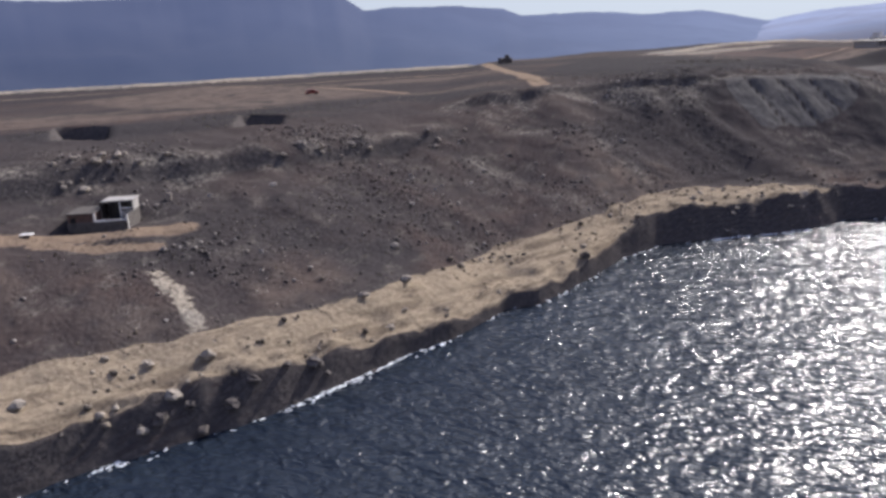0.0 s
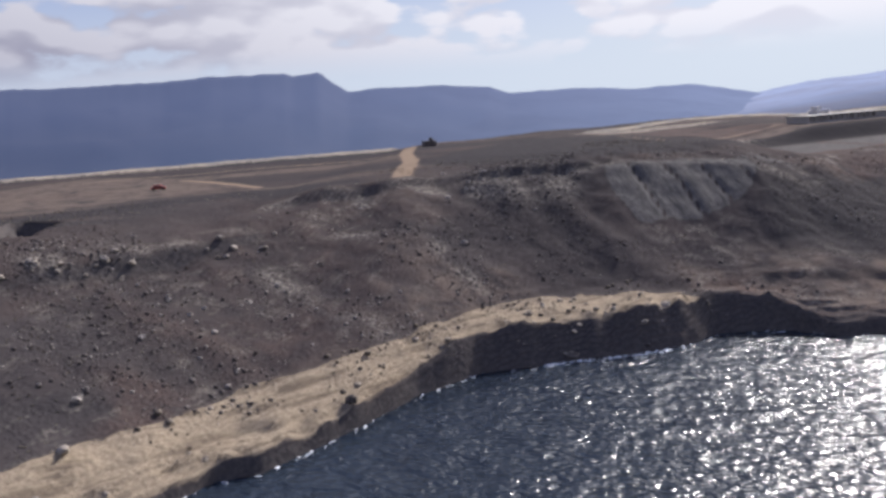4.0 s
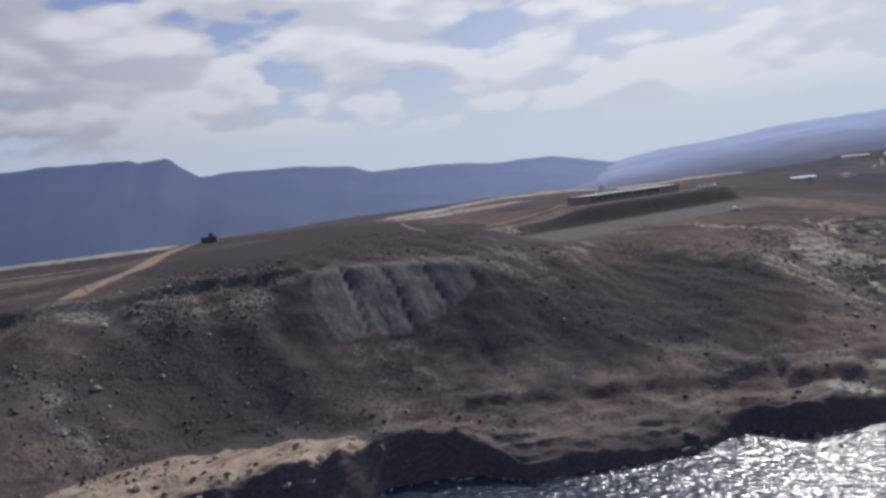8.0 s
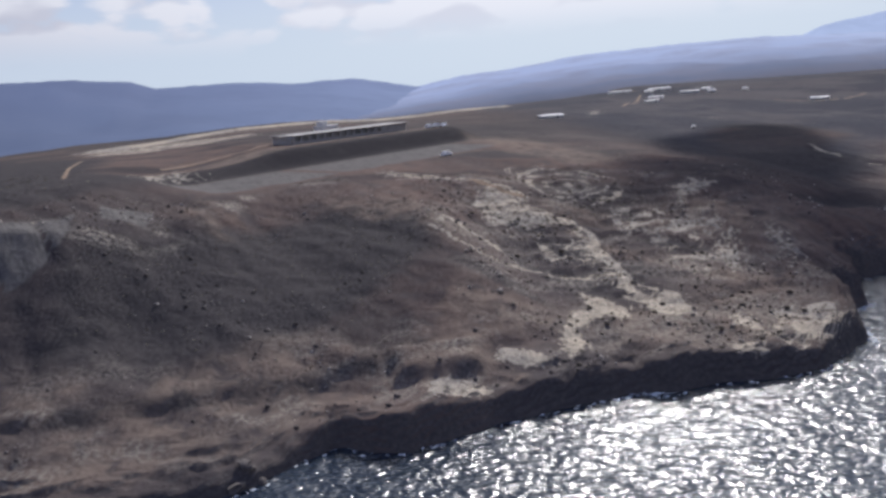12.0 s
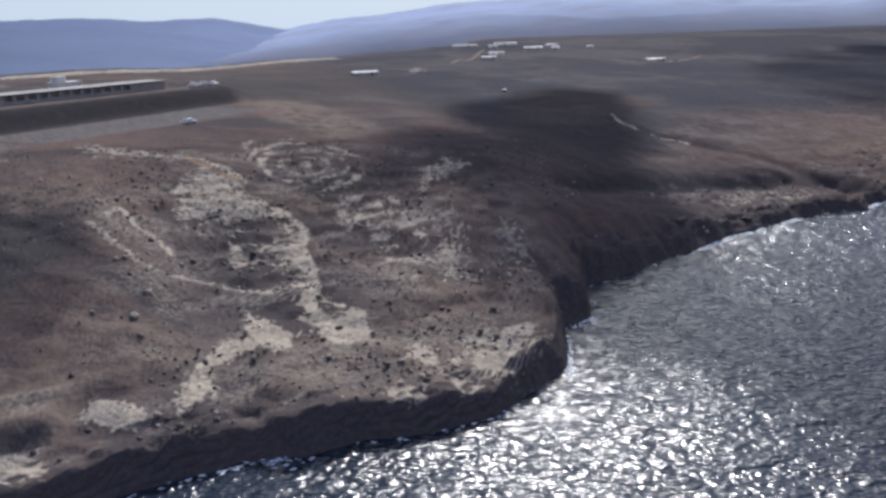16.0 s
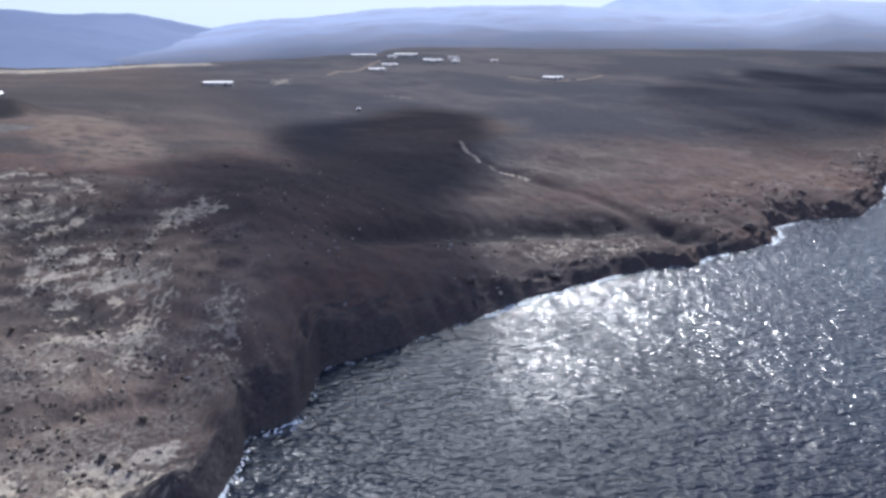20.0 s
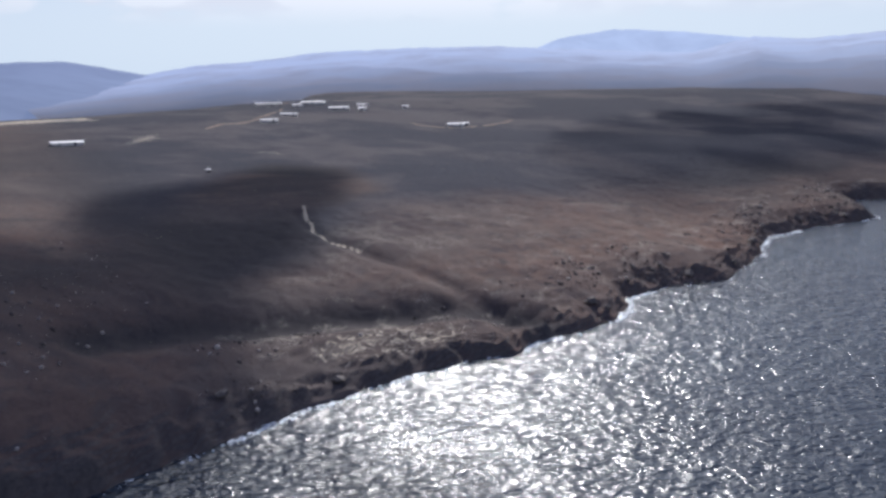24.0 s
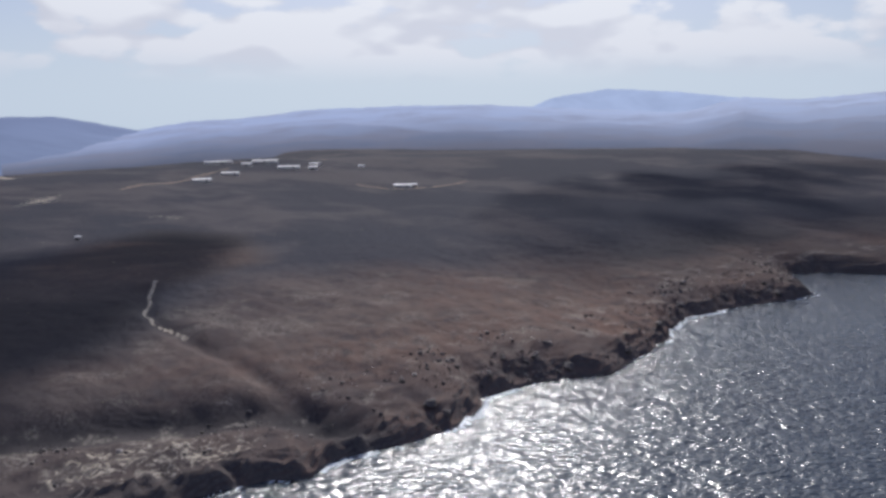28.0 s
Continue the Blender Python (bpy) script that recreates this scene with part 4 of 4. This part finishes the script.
STONE = plain("lava_stone", (0.13, 0.11, 0.098), (0.07, 0.06, 0.055), 0.9)
STONE_PALE = plain("pale_stone", (0.36, 0.31, 0.26), (0.20, 0.17, 0.145), 0.9)
DOOR = plain("dark_board", (0.035, 0.03, 0.028), (0.02, 0.018, 0.017))
PAINT_WHITE = plain("white_car_paint", (0.78, 0.78, 0.78), (0.7, 0.7, 0.7), 1.0, 0.3, 0.001)
PAINT_RED = plain("red_car_paint", (0.27, 0.045, 0.035), (0.20, 0.035, 0.03), 1.0, 0.3, 0.001)
TYRE = plain("black_rubber", (0.02, 0.02, 0.02), (0.03, 0.03, 0.03), 4.0)
GLASS = plain("dark_car_glass", (0.02, 0.025, 0.03), (0.03, 0.03, 0.035), 1.0, 0.08, 0.001)
WOOD = plain("weathered_pole_wood", (0.16, 0.12, 0.09), (0.10, 0.075, 0.055), 3.0)


def foam_material():
    made, n = material("sea_foam")
    at = n.put("ShaderNodeTexCoord").outputs["Object"]
    fine = n.noise(at, 1.1, 5.0, 0.7)
    finish(n, n.mix(n.span(fine, 0.35, 0.65), (0.82, 0.84, 0.86), (0.55, 0.60, 0.64)), 0.7, fine, 0.6, 0.1)
    return made


FOAM = foam_material()


def block(x0, y0, z0, x1, y1, z1, bevel=0.04):
    bm = bmesh.new()
    made = bmesh.ops.create_cube(bm, size=1.0)
    for vert in made["verts"]:
        vert.co = Vector((x0 + (vert.co.x + 0.5) * (x1 - x0), y0 + (vert.co.y + 0.5) * (y1 - y0), z0 + (vert.co.z + 0.5) * (z1 - z0)))
    if bevel:
        bmesh.ops.bevel(bm, geom=bm.edges[:], offset=bevel, segments=1, affect="EDGES")
    return bm


def part(name, bm, mat, parent, label=""):
    mesh = bpy.data.meshes.new(name)
    bm.to_mesh(mesh)
    bm.free()
    mesh.materials.append(mat)
    made = new(name, mesh)
    made.parent = parent
    return tagged(made, label)


def thing(name, label, category, at, turn=0.0, group=""):
    made = new(name)
    made.matrix_world = pose(*at, 0, 0, turn)
    return tagged(made, label, category, group)


def lie(x, y):
    return float(height(np.array([x]), np.array([y]))[0])


# ---- the ruined house above the ledge ----
def ruined_house():
    z = 18.7
    t = thing("ruined_house", "ruined small house with bare walls beside a dirt track", "house", (-62.5, 113.3, z), 10)
    part("low_wall", block(-4.7, 0.0, -2.5, 4.6, 0.35, 1.3, 0.06), DARK_WALL, t, "dark plaster front wall")
    part("terrace_floor", block(-0.6, 0.35, -0.5, 4.4, 4.4, 0.9), DARK_WALL, t)
    low = part("low_room", block(-4.7, 0.6, -2.0, -0.7, 6.6, 2.55, 0.06), RED_WALL, t, "flat-roofed red-brown side room")
    # a thin black panel gives the opening its dark
    part("doorway", block(-4.3, 0.56, 0.3, -3.5, 0.63, 2.1, 0.01), DOOR, low, "black panel standing in for an empty doorway")
    part("roof_slab", block(-4.9, 0.4, 2.55, -0.5, 6.8, 2.75), DARK_WALL, low)
    part("white_jamb", block(-0.75, 0.45, 1.25, -0.45, 0.75, 2.7), WHITEWASH, t, "whitewashed jamb")
    part("side_wall", block(4.35, 0.2, -2.0, 4.62, 7.4, 2.2), DARK_WALL, t, "dark plaster side wall")
    part("corner_post", block(4.3, 0.1, -1.0, 4.66, 0.45, 2.3), WHITEWASH, t, "whitewashed corner post")
    part("upper_side_wall", block(4.35, 4.0, 2.2, 4.62, 7.4, 3.75), CONCRETE, t)
    part("back_wall", block(-0.7, 7.2, -1.0, 4.35, 7.45, 3.9), DARK_WALL, t)
    part("inner_wall", block(-0.75, 4.2, -1.0, -0.5, 7.2, 3.7), DARK_WALL, t)
    part("front_beam", block(-0.5, 0.38, 1.22, 4.36, 0.62, 1.5), WHITEWASH, t, "whitewashed beam")
    part("upper_roof", block(-0.3, 3.6, 3.75, 4.8, 7.7, 4.0), CONCRETE, t, "pale concrete roof slab")
    part("post", block(2.4, 3.8, 0.9, 2.65, 4.05, 3.75), WHITEWASH, t)
    part("upper_lintel", block(2.3, 3.78, 2.5, 4.4, 4.0, 2.75), WHITEWASH, t)
    part("infill", block(2.65, 4.0, 0.9, 4.36, 4.2, 2.3), CONCRETE, t)
    return t


ruined_house()
board = thing("white_board", "white painted board lying beside the track", "board", (-70.2, 106.6, lie(-70.2, 106.6) + 0.25), 14)
part("panel", block(-0.9, -0.6, -0.05, 0.9, 0.6, 0.05, 0.01), ROOF_WHITE, board)
marker = thing("stone_marker", "pale upright stone block on the slope", "marker", (-57.2, 128.6, lie(-57.2, 128.6) - 0.2), 10)
part("pillar", block(-0.4, -0.35, 0, 0.4, 0.35, 1.5, 0.08), STONE_PALE, marker)


# ---- the long shed on the plateau ----
def long_shed():
    z = 34.7
    t = thing("long_shed", "long low grey shed with open bays and a pale roof", "shed", (158.5, 353.5, z), 35.2)
    long, deep, tall = 58.0, 10.0, 2.6
    part("back_wall", block(0, deep - 0.3, -2.5, long, deep, tall), CONCRETE, t)
    part("end_wall", block(0, 0.3, -2.5, 0.35, deep - 0.3, tall), CONCRETE, t)
    part("end_wall", block(long - 14, 0.3, -2.5, long, deep - 0.3, tall), CONCRETE, t, "closed end block")
    part("floor_slab", block(0.35, 0, -2.5, long - 14, deep - 0.3, 0.1), CONCRETE, t)
    part("roof", block(-0.6, -0.8, tall, long + 0.4, deep + 0.4, tall + 0.28), plain("shed_roof", (0.30, 0.285, 0.27), (0.22, 0.21, 0.20), 0.3), t, "pale flat roof")
    part("parapet", block(0.35, 0.05, 0.1, long - 14, 0.3, 0.8), CONCRETE, t)
    for k in range(13):
        x = 0.2 + k * (long - 14.6) / 12
        part("pillar", block(x, 0.0, -0.2, x + 1.1, 0.55, tall), CONCRETE, t)
    part("bay_wall", block(0.35, 1.6, -0.5, long - 14, 1.9, tall), plain("bay_plaster", (0.36, 0.34, 0.32), (0.26, 0.245, 0.23)), t, "dark recessed wall behind the bays")
    cab = thing("white_cabin", "small white cabin behind the long shed", "cabin", (173, 385, lie(173, 385)), 39.5)
    part("body", block(0, 0, -1.5, 9, 4, 3.6), WHITEWASH, cab)
    part("roof", block(-0.3, -0.3, 3.6, 9.3, 4.3, 3.85), ROOF_WHITE, cab)
    part("upper_room", block(0.5, 0.3, 3.85, 3.6, 3.2, 5.6), WHITEWASH, cab)
    part("window", block(5.0, -0.04, 1.0, 6.4, 0.02, 2.1, 0.0), DOOR, cab)
    return t


long_shed()
old = thing("dark_ruin", "dark stone hut on the far edge of the plateau", "hut", (1.5, 421, lie(1.5, 421)), 25)
part("wall", block(-3.0, -2.5, -1, 3.0, 2.5, 2.4, 0.2), STONE, old)
part("roof", block(-3.3, -2.8, 2.4, 3.3, 2.8, 2.7, 0.1), STONE, old)
part("tower", block(0.2, -1.0, 2.7, 1.9, 1.2, 4.2, 0.15), STONE, old)


# ---- farmhouses and sheds of the village ----
def farm_building(x, y, long, deep, tall, turn, label, name="farm_building", base=0.0):
    long, deep = 0.78 * long, 0.85 * deep
    tall = tall if tall < 1.9 else max(1.1, 0.42 * tall)
    t = thing(name, label, "building", (x, y, lie(x, y) + base), turn, "village buildings")
    part("wall", block(-long / 2, -deep / 2, -2.0, long / 2, deep / 2, tall), WHITEWASH, t)
    roof = bmesh.new()
    xs, ys = (-long / 2 - 0.4, long / 2 + 0.4), (-deep / 2 - 0.5, 0.0, deep / 2 + 0.5)
    zs = (tall, tall + 0.13 * deep / 2 + 0.1, tall)
    grid = [[[roof.verts.new((a, b, c + h)) for b, c in zip(ys, zs)] for a in xs] for h in (0.0, 0.22)]
    for low, high in ((0, 1), (1, 2)):
        roof.faces.new((grid[1][0][low], grid[1][1][low], grid[1][1][high], grid[1][0][high]))
        roof.faces.new((grid[0][0][high], grid[0][1][high], grid[0][1][low], grid[0][0][low]))
    ring = [(0, 0), (1, 0), (1, 1), (1, 2), (0, 2), (0, 1)]
    for (a, b), (c, d) in zip(ring, ring[1:] + ring[:1]):
        roof.faces.new((grid[0][a][b], grid[0][c][d], grid[1][c][d], grid[1][a][b]))
    bmesh.ops.recalc_face_normals(roof, faces=roof.faces[:])
    part("roof", roof, ROOF_WHITE, t, "bright white pitched roof")
    count = max(1, int(long / 5))
    for k in range(count):
        c = -long / 2 + (k + 0.5) * long / count
        if k == count // 2:
            part("door", block(c - 0.6, -deep / 2 - 0.03, 0.0, c + 0.6, -deep / 2 + 0.02, 0.92 * tall, 0.0), DOOR, t)
        else:
            part("window", block(c - 0.6, -deep / 2 - 0.03, 0.42 * tall, c + 0.6, -deep / 2 + 0.02, 0.8 * tall, 0.0), DOOR, t)
    return t


farm_building(312, 488, 16, 6, 2.0, -8, "long white-roofed store beside a terrace bank")
farm_building(562, 570, 14, 7, 2.8, -30, "lone white farmhouse below the hill")
farm_building(573, 574, 4, 4, 2.4, -30, "small white outbuilding beside the farmhouse")
farm_building(519, 714, 24, 7, 3.2, -34, "long white greenhouse shed in the village")
farm_building(500, 700, 9, 6, 3.0, -30, "white village house among low sheds")
farm_building(524, 676, 19, 7, 3.0, -28, "white village shed with a broad roof")
farm_building(540, 668, 8, 6, 3.0, -30, "white village house at the road")
farm_building(551, 690, 10, 6, 3.0, -64, "white village house turned to the slope")
farm_building(470, 640, 14, 5, 2.2, -20, "low white store above the track")
farm_building(440, 596, 13, 5, 2.0, -14, "low white store beside the track")
farm_building(486, 726, 26, 5, 2.0, -18, "low white wall-like shed at the village edge")
farm_building(590, 690, 6, 5, 2.6, -40, "small white house apart from the village")
farm_building(350.6, 412, 1.2, 1.0, 0.7, -30, "small white pump house on the slope", "pump_house")


# ---- vehicles ----
def car(x, y, turn, paint, label):
    t = thing("car", label, "car", (x, y, lie(x, y)), turn, "parked cars")
    part("body", block(-2.1, -0.85, 0.35, 2.1, 0.85, 0.95, 0.16), paint, t)
    cabin = block(-1.3, -0.75, 0.93, 1.0, 0.75, 1.5, 0.18)
    cab = part("cabin", cabin, paint, t)
    part("side_glass", block(-1.0, -0.77, 1.02, 0.75, 0.77, 1.36, 0.02), GLASS, cab)
    for a in (-1.3, 1.3):
        for b in (-0.78, 0.78):
            wheel = bmesh.new()
            bmesh.ops.create_cone(wheel, cap_ends=True, segments=16, radius1=0.34, radius2=0.34, depth=0.22, matrix=pose(a, b, 0.34, 90, 0, 0))
            part("wheel", wheel, TYRE, t)
    return t


car(215.3, 387.4, 35, PAINT_WHITE, "white car parked beside the long shed")
car(219.2, 390.2, 20, PAINT_WHITE, "white van-like car parked on the yard")
car(223.0, 393.0, 60, PAINT_WHITE, "white car parked at the end of the yard")
car(206, 335, 30, PAINT_WHITE, "pale car on the terrace track")
car(-61, 253, 15, PAINT_RED, "red car on the plateau")

# ---- stones, scrub and foam ----
def lump_shape(seed, flat=0.7):
    """A small angular stone of 20 faces: corners and triangles."""
    bm = bmesh.new()
    bmesh.ops.create_icosphere(bm, subdivisions=1, radius=1.0)
    rng = np.random.default_rng(seed)
    co = np.array([v.co[:] for v in bm.verts]) * rng.uniform(0.65, 1.2, (len(bm.verts), 1)) * (1, 0.85, flat)
    faces = np.array([[v.index for v in f.verts] for f in bm.faces])
    bm.free()
    return co, faces


def tuft_shape(seed):
    """A low shrub of small blade-like leaves standing out from its root."""
    rng = np.random.default_rng(seed)
    co, faces = [], []
    for k in range(16):
        a, lean = rng.uniform(0, 2 * math.pi), rng.uniform(0.25, 1.25)
        way = np.array([math.cos(a) * math.sin(lean), math.sin(a) * math.sin(lean), math.cos(lean)])
        side = np.cross(way, (0.3, 0.2, 1.0)) * 0.33
        root, tip = way * rng.uniform(0.1, 0.45), way * rng.uniform(0.75, 1.15)
        n = len(co)
        co += [root - side, root + side, tip + 0.4 * side, tip - 0.4 * side]
        faces += [(n, n + 1, n + 2), (n, n + 2, n + 3)]
    return np.array(co), np.array(faces)


def strew(name, label, category, shapes, x, y, size, mat, sink=0.25, seed=5):
    """Many small pieces on the ground, as one mesh."""
    rng = np.random.default_rng(seed)
    z = height(x, y)
    cos, tris, start = [], [], 0
    pick = rng.integers(0, len(shapes), len(x))
    turn = rng.uniform(0, 2 * math.pi, len(x))
    for k, (co, faces) in enumerate(shapes):
        at = np.nonzero(pick == k)[0]
        c, s = np.cos(turn[at])[:, None], np.sin(turn[at])[:, None]
        px = (co[None, :, 0] * c - co[None, :, 1] * s) * size[at, None] + x[at, None]
        py = (co[None, :, 0] * s + co[None, :, 1] * c) * size[at, None] + y[at, None]
        pz = (co[None, :, 2] + 0.7 - sink * 2) * size[at, None] + z[at, None]
        cos.append(np.stack([px, py, pz], -1).reshape(-1, 3))
        tris.append((faces[None] + (start + np.arange(len(at)) * len(co))[:, None, None]).reshape(-1, 3))
        start += len(at) * len(co)
    co, tri = np.concatenate(cos), np.concatenate(tris)
    mesh = bpy.data.meshes.new(name)
    mesh.vertices.add(len(co))
    mesh.vertices.foreach_set("co", co.astype(np.float32).ravel())
    mesh.loops.add(tri.size)
    mesh.loops.foreach_set("vertex_index", tri.astype(np.int32).ravel())
    mesh.polygons.add(len(tri))
    mesh.polygons.foreach_set("loop_start", np.arange(0, tri.size, 3, dtype=np.int32))
    mesh.update(calc_edges=True)
    mesh.materials.append(mat)
    return tagged(new(name, mesh), label, category, kind="stuff")


def island_stone(name, one, two, three):
    made, n = material(name)
    at = n.put("ShaderNodeTexCoord").outputs["Object"]
    pick = n.put("ShaderNodeNewGeometry").outputs["Random Per Island"]
    fine = n.noise(at, 3.0, 4.0, 0.65)
    shade = n.mix(n.span(pick, 0.2, 0.8), one, two)
    shade = n.mix(n.span(pick, 0.74, 0.94), shade, three)
    shade = n.mix(n.span(fine, 0.5, 0.75, 0.0, 0.5), shade, tuple(0.5 * c for c in one))
    finish(n, shade, 0.95, fine, 0.5, 0.1, specular=0.08)
    return made


MIXED = island_stone("mixed_lava_stone", (0.085, 0.074, 0.070), (0.15, 0.132, 0.122), (0.34, 0.305, 0.27))
MIXED_PALE = island_stone("mixed_pale_stone", (0.12, 0.10, 0.08), (0.24, 0.205, 0.165), (0.31, 0.27, 0.225))
MIXED_LEAF = island_stone("mixed_scrub_leaf", (0.13, 0.112, 0.09), (0.17, 0.145, 0.115), (0.21, 0.18, 0.13))


PALE_SPUR = [(199, 289), (210, 276), (240, 276), (247, 262), (243, 228), (217, 212), (210, 203), (187, 199), (184, 241)]


def spread(count, x0, x1, v0, v1, seed, clump=20.0, keep=0.5):
    """Places in clumps between x0 and x1, and v0 and v1 metres inland."""
    rng = np.random.default_rng(seed)
    x, v = rng.uniform(x0, x1, count * 4), rng.uniform(v0, v1, count * 4)
    y = v + soft_shore(x)
    odds = rough(x, y, clump, seed + 3, 3) * 0.5 + 0.5
    a, k = shed_frame(x, y)
    bare = (a > -66) & (a < 70) & (k > -42) & (k < 14) | (smoothstep(60, 66, x) * (1 - smoothstep(104, 110, x)) * smoothstep(30, 40, v) * (1 - smoothstep(60, 66, v)) > 0.4) | (inside(x, y, PALE_SPUR) > 0) & (rng.uniform(0, 1, len(x)) < (0.75 if x0 < 100 else 0.3))
    ok = ~bare & (rng.uniform(0, 1, len(x)) < np.clip((odds - keep) * 5 + 0.25, 0.03, 1))
    return x[ok][:count], y[ok][:count]


rng = np.random.default_rng(77)
stones = [lump_shape(k) for k in range(8)]
x, y = spread(9500, -120, 60, 14, 98, 11)
strew("scattered_stones", "grey and brown lava stones strewn over the slope", "stones", stones, x, y, 0.09 + 0.18 * rng.pareto(3.2, len(x)).clip(0, 2.2), MIXED)
x, y = spread(2600, 60, 300, 6, 90, 12)
strew("scattered_stones", "small dark stones on the eastern slope", "stones", stones, x, y, 0.09 + 0.22 * rng.pareto(3.3, len(x)).clip(0, 2), MIXED)
x, y = spread(550, -60, 82, 3, 22, 13, 8)
strew("ledge_stones", "pale and dark stones lying on the tan ledge", "stones", stones, x, y, 0.10 + 0.26 * rng.pareto(3.0, len(x)).clip(0, 2.4), MIXED_PALE)
x, y = spread(1500, 180, 256, 4, 92, 14, 10)
strew("spur_rubble", "broken pale rock over the terraced spur", "stones", stones, x, y, 0.10 + 0.24 * rng.pareto(3.0, len(x)).clip(0, 2.4), MIXED_PALE)
x, y = spread(1500, 300, 600, 3, 26, 15, 12)
strew("shore_rubble", "dark brown rubble above the low eastern shore", "stones", stones, x, y, 0.15 + 0.32 * rng.pareto(3.0, len(x)).clip(0, 2.2), MIXED)
tufts = [tuft_shape(k) for k in range(6)]
DARK_LEAF = island_stone("dark_scrub_leaf", (0.060, 0.054, 0.043), (0.085, 0.076, 0.060), (0.12, 0.105, 0.082))
x, y = spread(800, 182, 244, 6, 112, 23, 7, 0.5)
strew("spur_scrub", "dark low shrubs dotted over the pale rock spur", "shrubs", tufts, x, y, rng.uniform(0.15, 0.42, len(x)), DARK_LEAF, 0.35)
x, y = spread(3500, -120, 185, 16, 150, 21, 26, 0.5)
strew("dry_scrub", "low dark shrubs scattered over the slope", "shrubs", tufts, x, y, rng.uniform(0.10, 0.32, len(x)), MIXED_LEAF, 0.35)
x, y = spread(700, 250, 640, 8, 200, 22, 26, 0.5)
strew("dry_scrub", "low dark shrubs over the eastern hillside", "shrubs", tufts, x, y, rng.uniform(0.10, 0.30, len(x)), MIXED_LEAF, 0.35)


def boulders(count, x0, x1, v0, v1, seed, low, high, label, group, mat):
    rng = np.random.default_rng(seed)
    shapes = []
    for k in range(5):
        bm = bmesh.new()
        bmesh.ops.create_icosphere(bm, subdivisions=2, radius=1.0)
        for vert in bm.verts:
            vert.co *= 0.86 + 0.55 * noise.noise(vert.co * 1.3 + Vector((seed, k * 7.1, 0))) + 0.34 * noise.noise(vert.co * 3.1 + Vector((k, seed, 2)))
            vert.co.z *= 0.72
        mesh = bpy.data.meshes.new("boulder")
        bm.to_mesh(mesh)
        bm.free()
        mesh.materials.append(mat)
        shapes.append(mesh)
    x, y = spread(count, x0, x1, v0, v1, seed, 14)
    z = height(x, y)
    for k in range(len(x)):
        size = low + (high - low) * float(rng.uniform()) ** 2.5
        made = new("boulder", shapes[k % 5])
        made.matrix_world = pose(x[k], y[k], z[k] + 0.25 * size, *rng.uniform(-25, 25, 2), float(rng.uniform(0, 360))) @ Matrix.Diagonal((size, size * float(rng.uniform(0.7, 1.1)), size * float(rng.uniform(0.6, 1.0)), 1))
        tagged(made, label, "boulder", group)


boulders(75, -115, 40, 22, 95, 31, 0.35, 0.95, "weathered grey lava boulder lying on the slope", "boulders on the slope", MIXED)
boulders(60, -125, 5, 76, 84, 36, 0.4, 1.1, "blocky pale lava boulder along the broken rim", "boulders on the rim", MIXED_PALE)
boulders(42, -60, 80, 2, 18, 32, 0.4, 1.2, "pale brown boulder on the tan rock ledge", "boulders on the ledge", MIXED_PALE)
boulders(14, 180, 256, 3, 60, 33, 0.4, 1.0, "pale limestone boulder on the terraced spur", "boulders on the spur", MIXED_PALE)
boulders(36, 300, 590, 0.5, 9, 34, 0.6, 1.7, "dark wet boulder at the water's edge", "shore boulders", STONE)
boulders(30, -45, 140, -1.0, 3, 35, 0.6, 1.6, "dark wet boulder below the sea cliff", "shore boulders", STONE)


def foam():
    rng = np.random.default_rng(91)
    cos, faces, start = [], [], 0
    for k in range(8000):
        x = float(rng.uniform(-60, 610))
        strength = float(wave(np.array(x / 11.0), np.array(3.3), 55))
        if rng.uniform() > 0.06 + 0.94 * smoothstep(0.50, 0.78, strength + (0.06 if -45 < x < 2 or 47 < x < 80 or x > 255 else -0.2) + 0.35 * (float(wave(np.array(x / 2.6), np.array(9.1), 57)) - 0.5)):
            continue
        y = float(shore(x)) + float(rng.normal(-0.45, 0.25 + 0.7 * strength))
        size, turn = float(rng.uniform(0.06, 0.22)), float(math.atan2(float(shore(x + 1.5) - shore(x - 1.5)), 3.0) + rng.normal(0, 0.35))
        count = 7
        a = np.arange(count) * 2 * math.pi / count
        r = size * rng.uniform(0.5, 1.2, count)
        px, py = r * np.cos(a) * 2.6, r * np.sin(a)
        ring = np.stack([x + px * math.cos(turn) - py * math.sin(turn), y + px * math.sin(turn) + py * math.cos(turn), np.full(count, 0.05)], -1)
        cos.append(np.concatenate([ring, [[x, y, 0.05 + 0.35 * size]]]))
        faces += [(start + i, start + (i + 1) % count, start + count) for i in range(count)]
        start += count + 1
    mesh = bpy.data.meshes.new("surf_foam")
    mesh.from_pydata(np.concatenate(cos).tolist(), [], faces)
    mesh.materials.append(FOAM)
    tagged(new("surf_foam", mesh), "white surf foam along the rocky water's edge", "foam", kind="stuff")


foam()
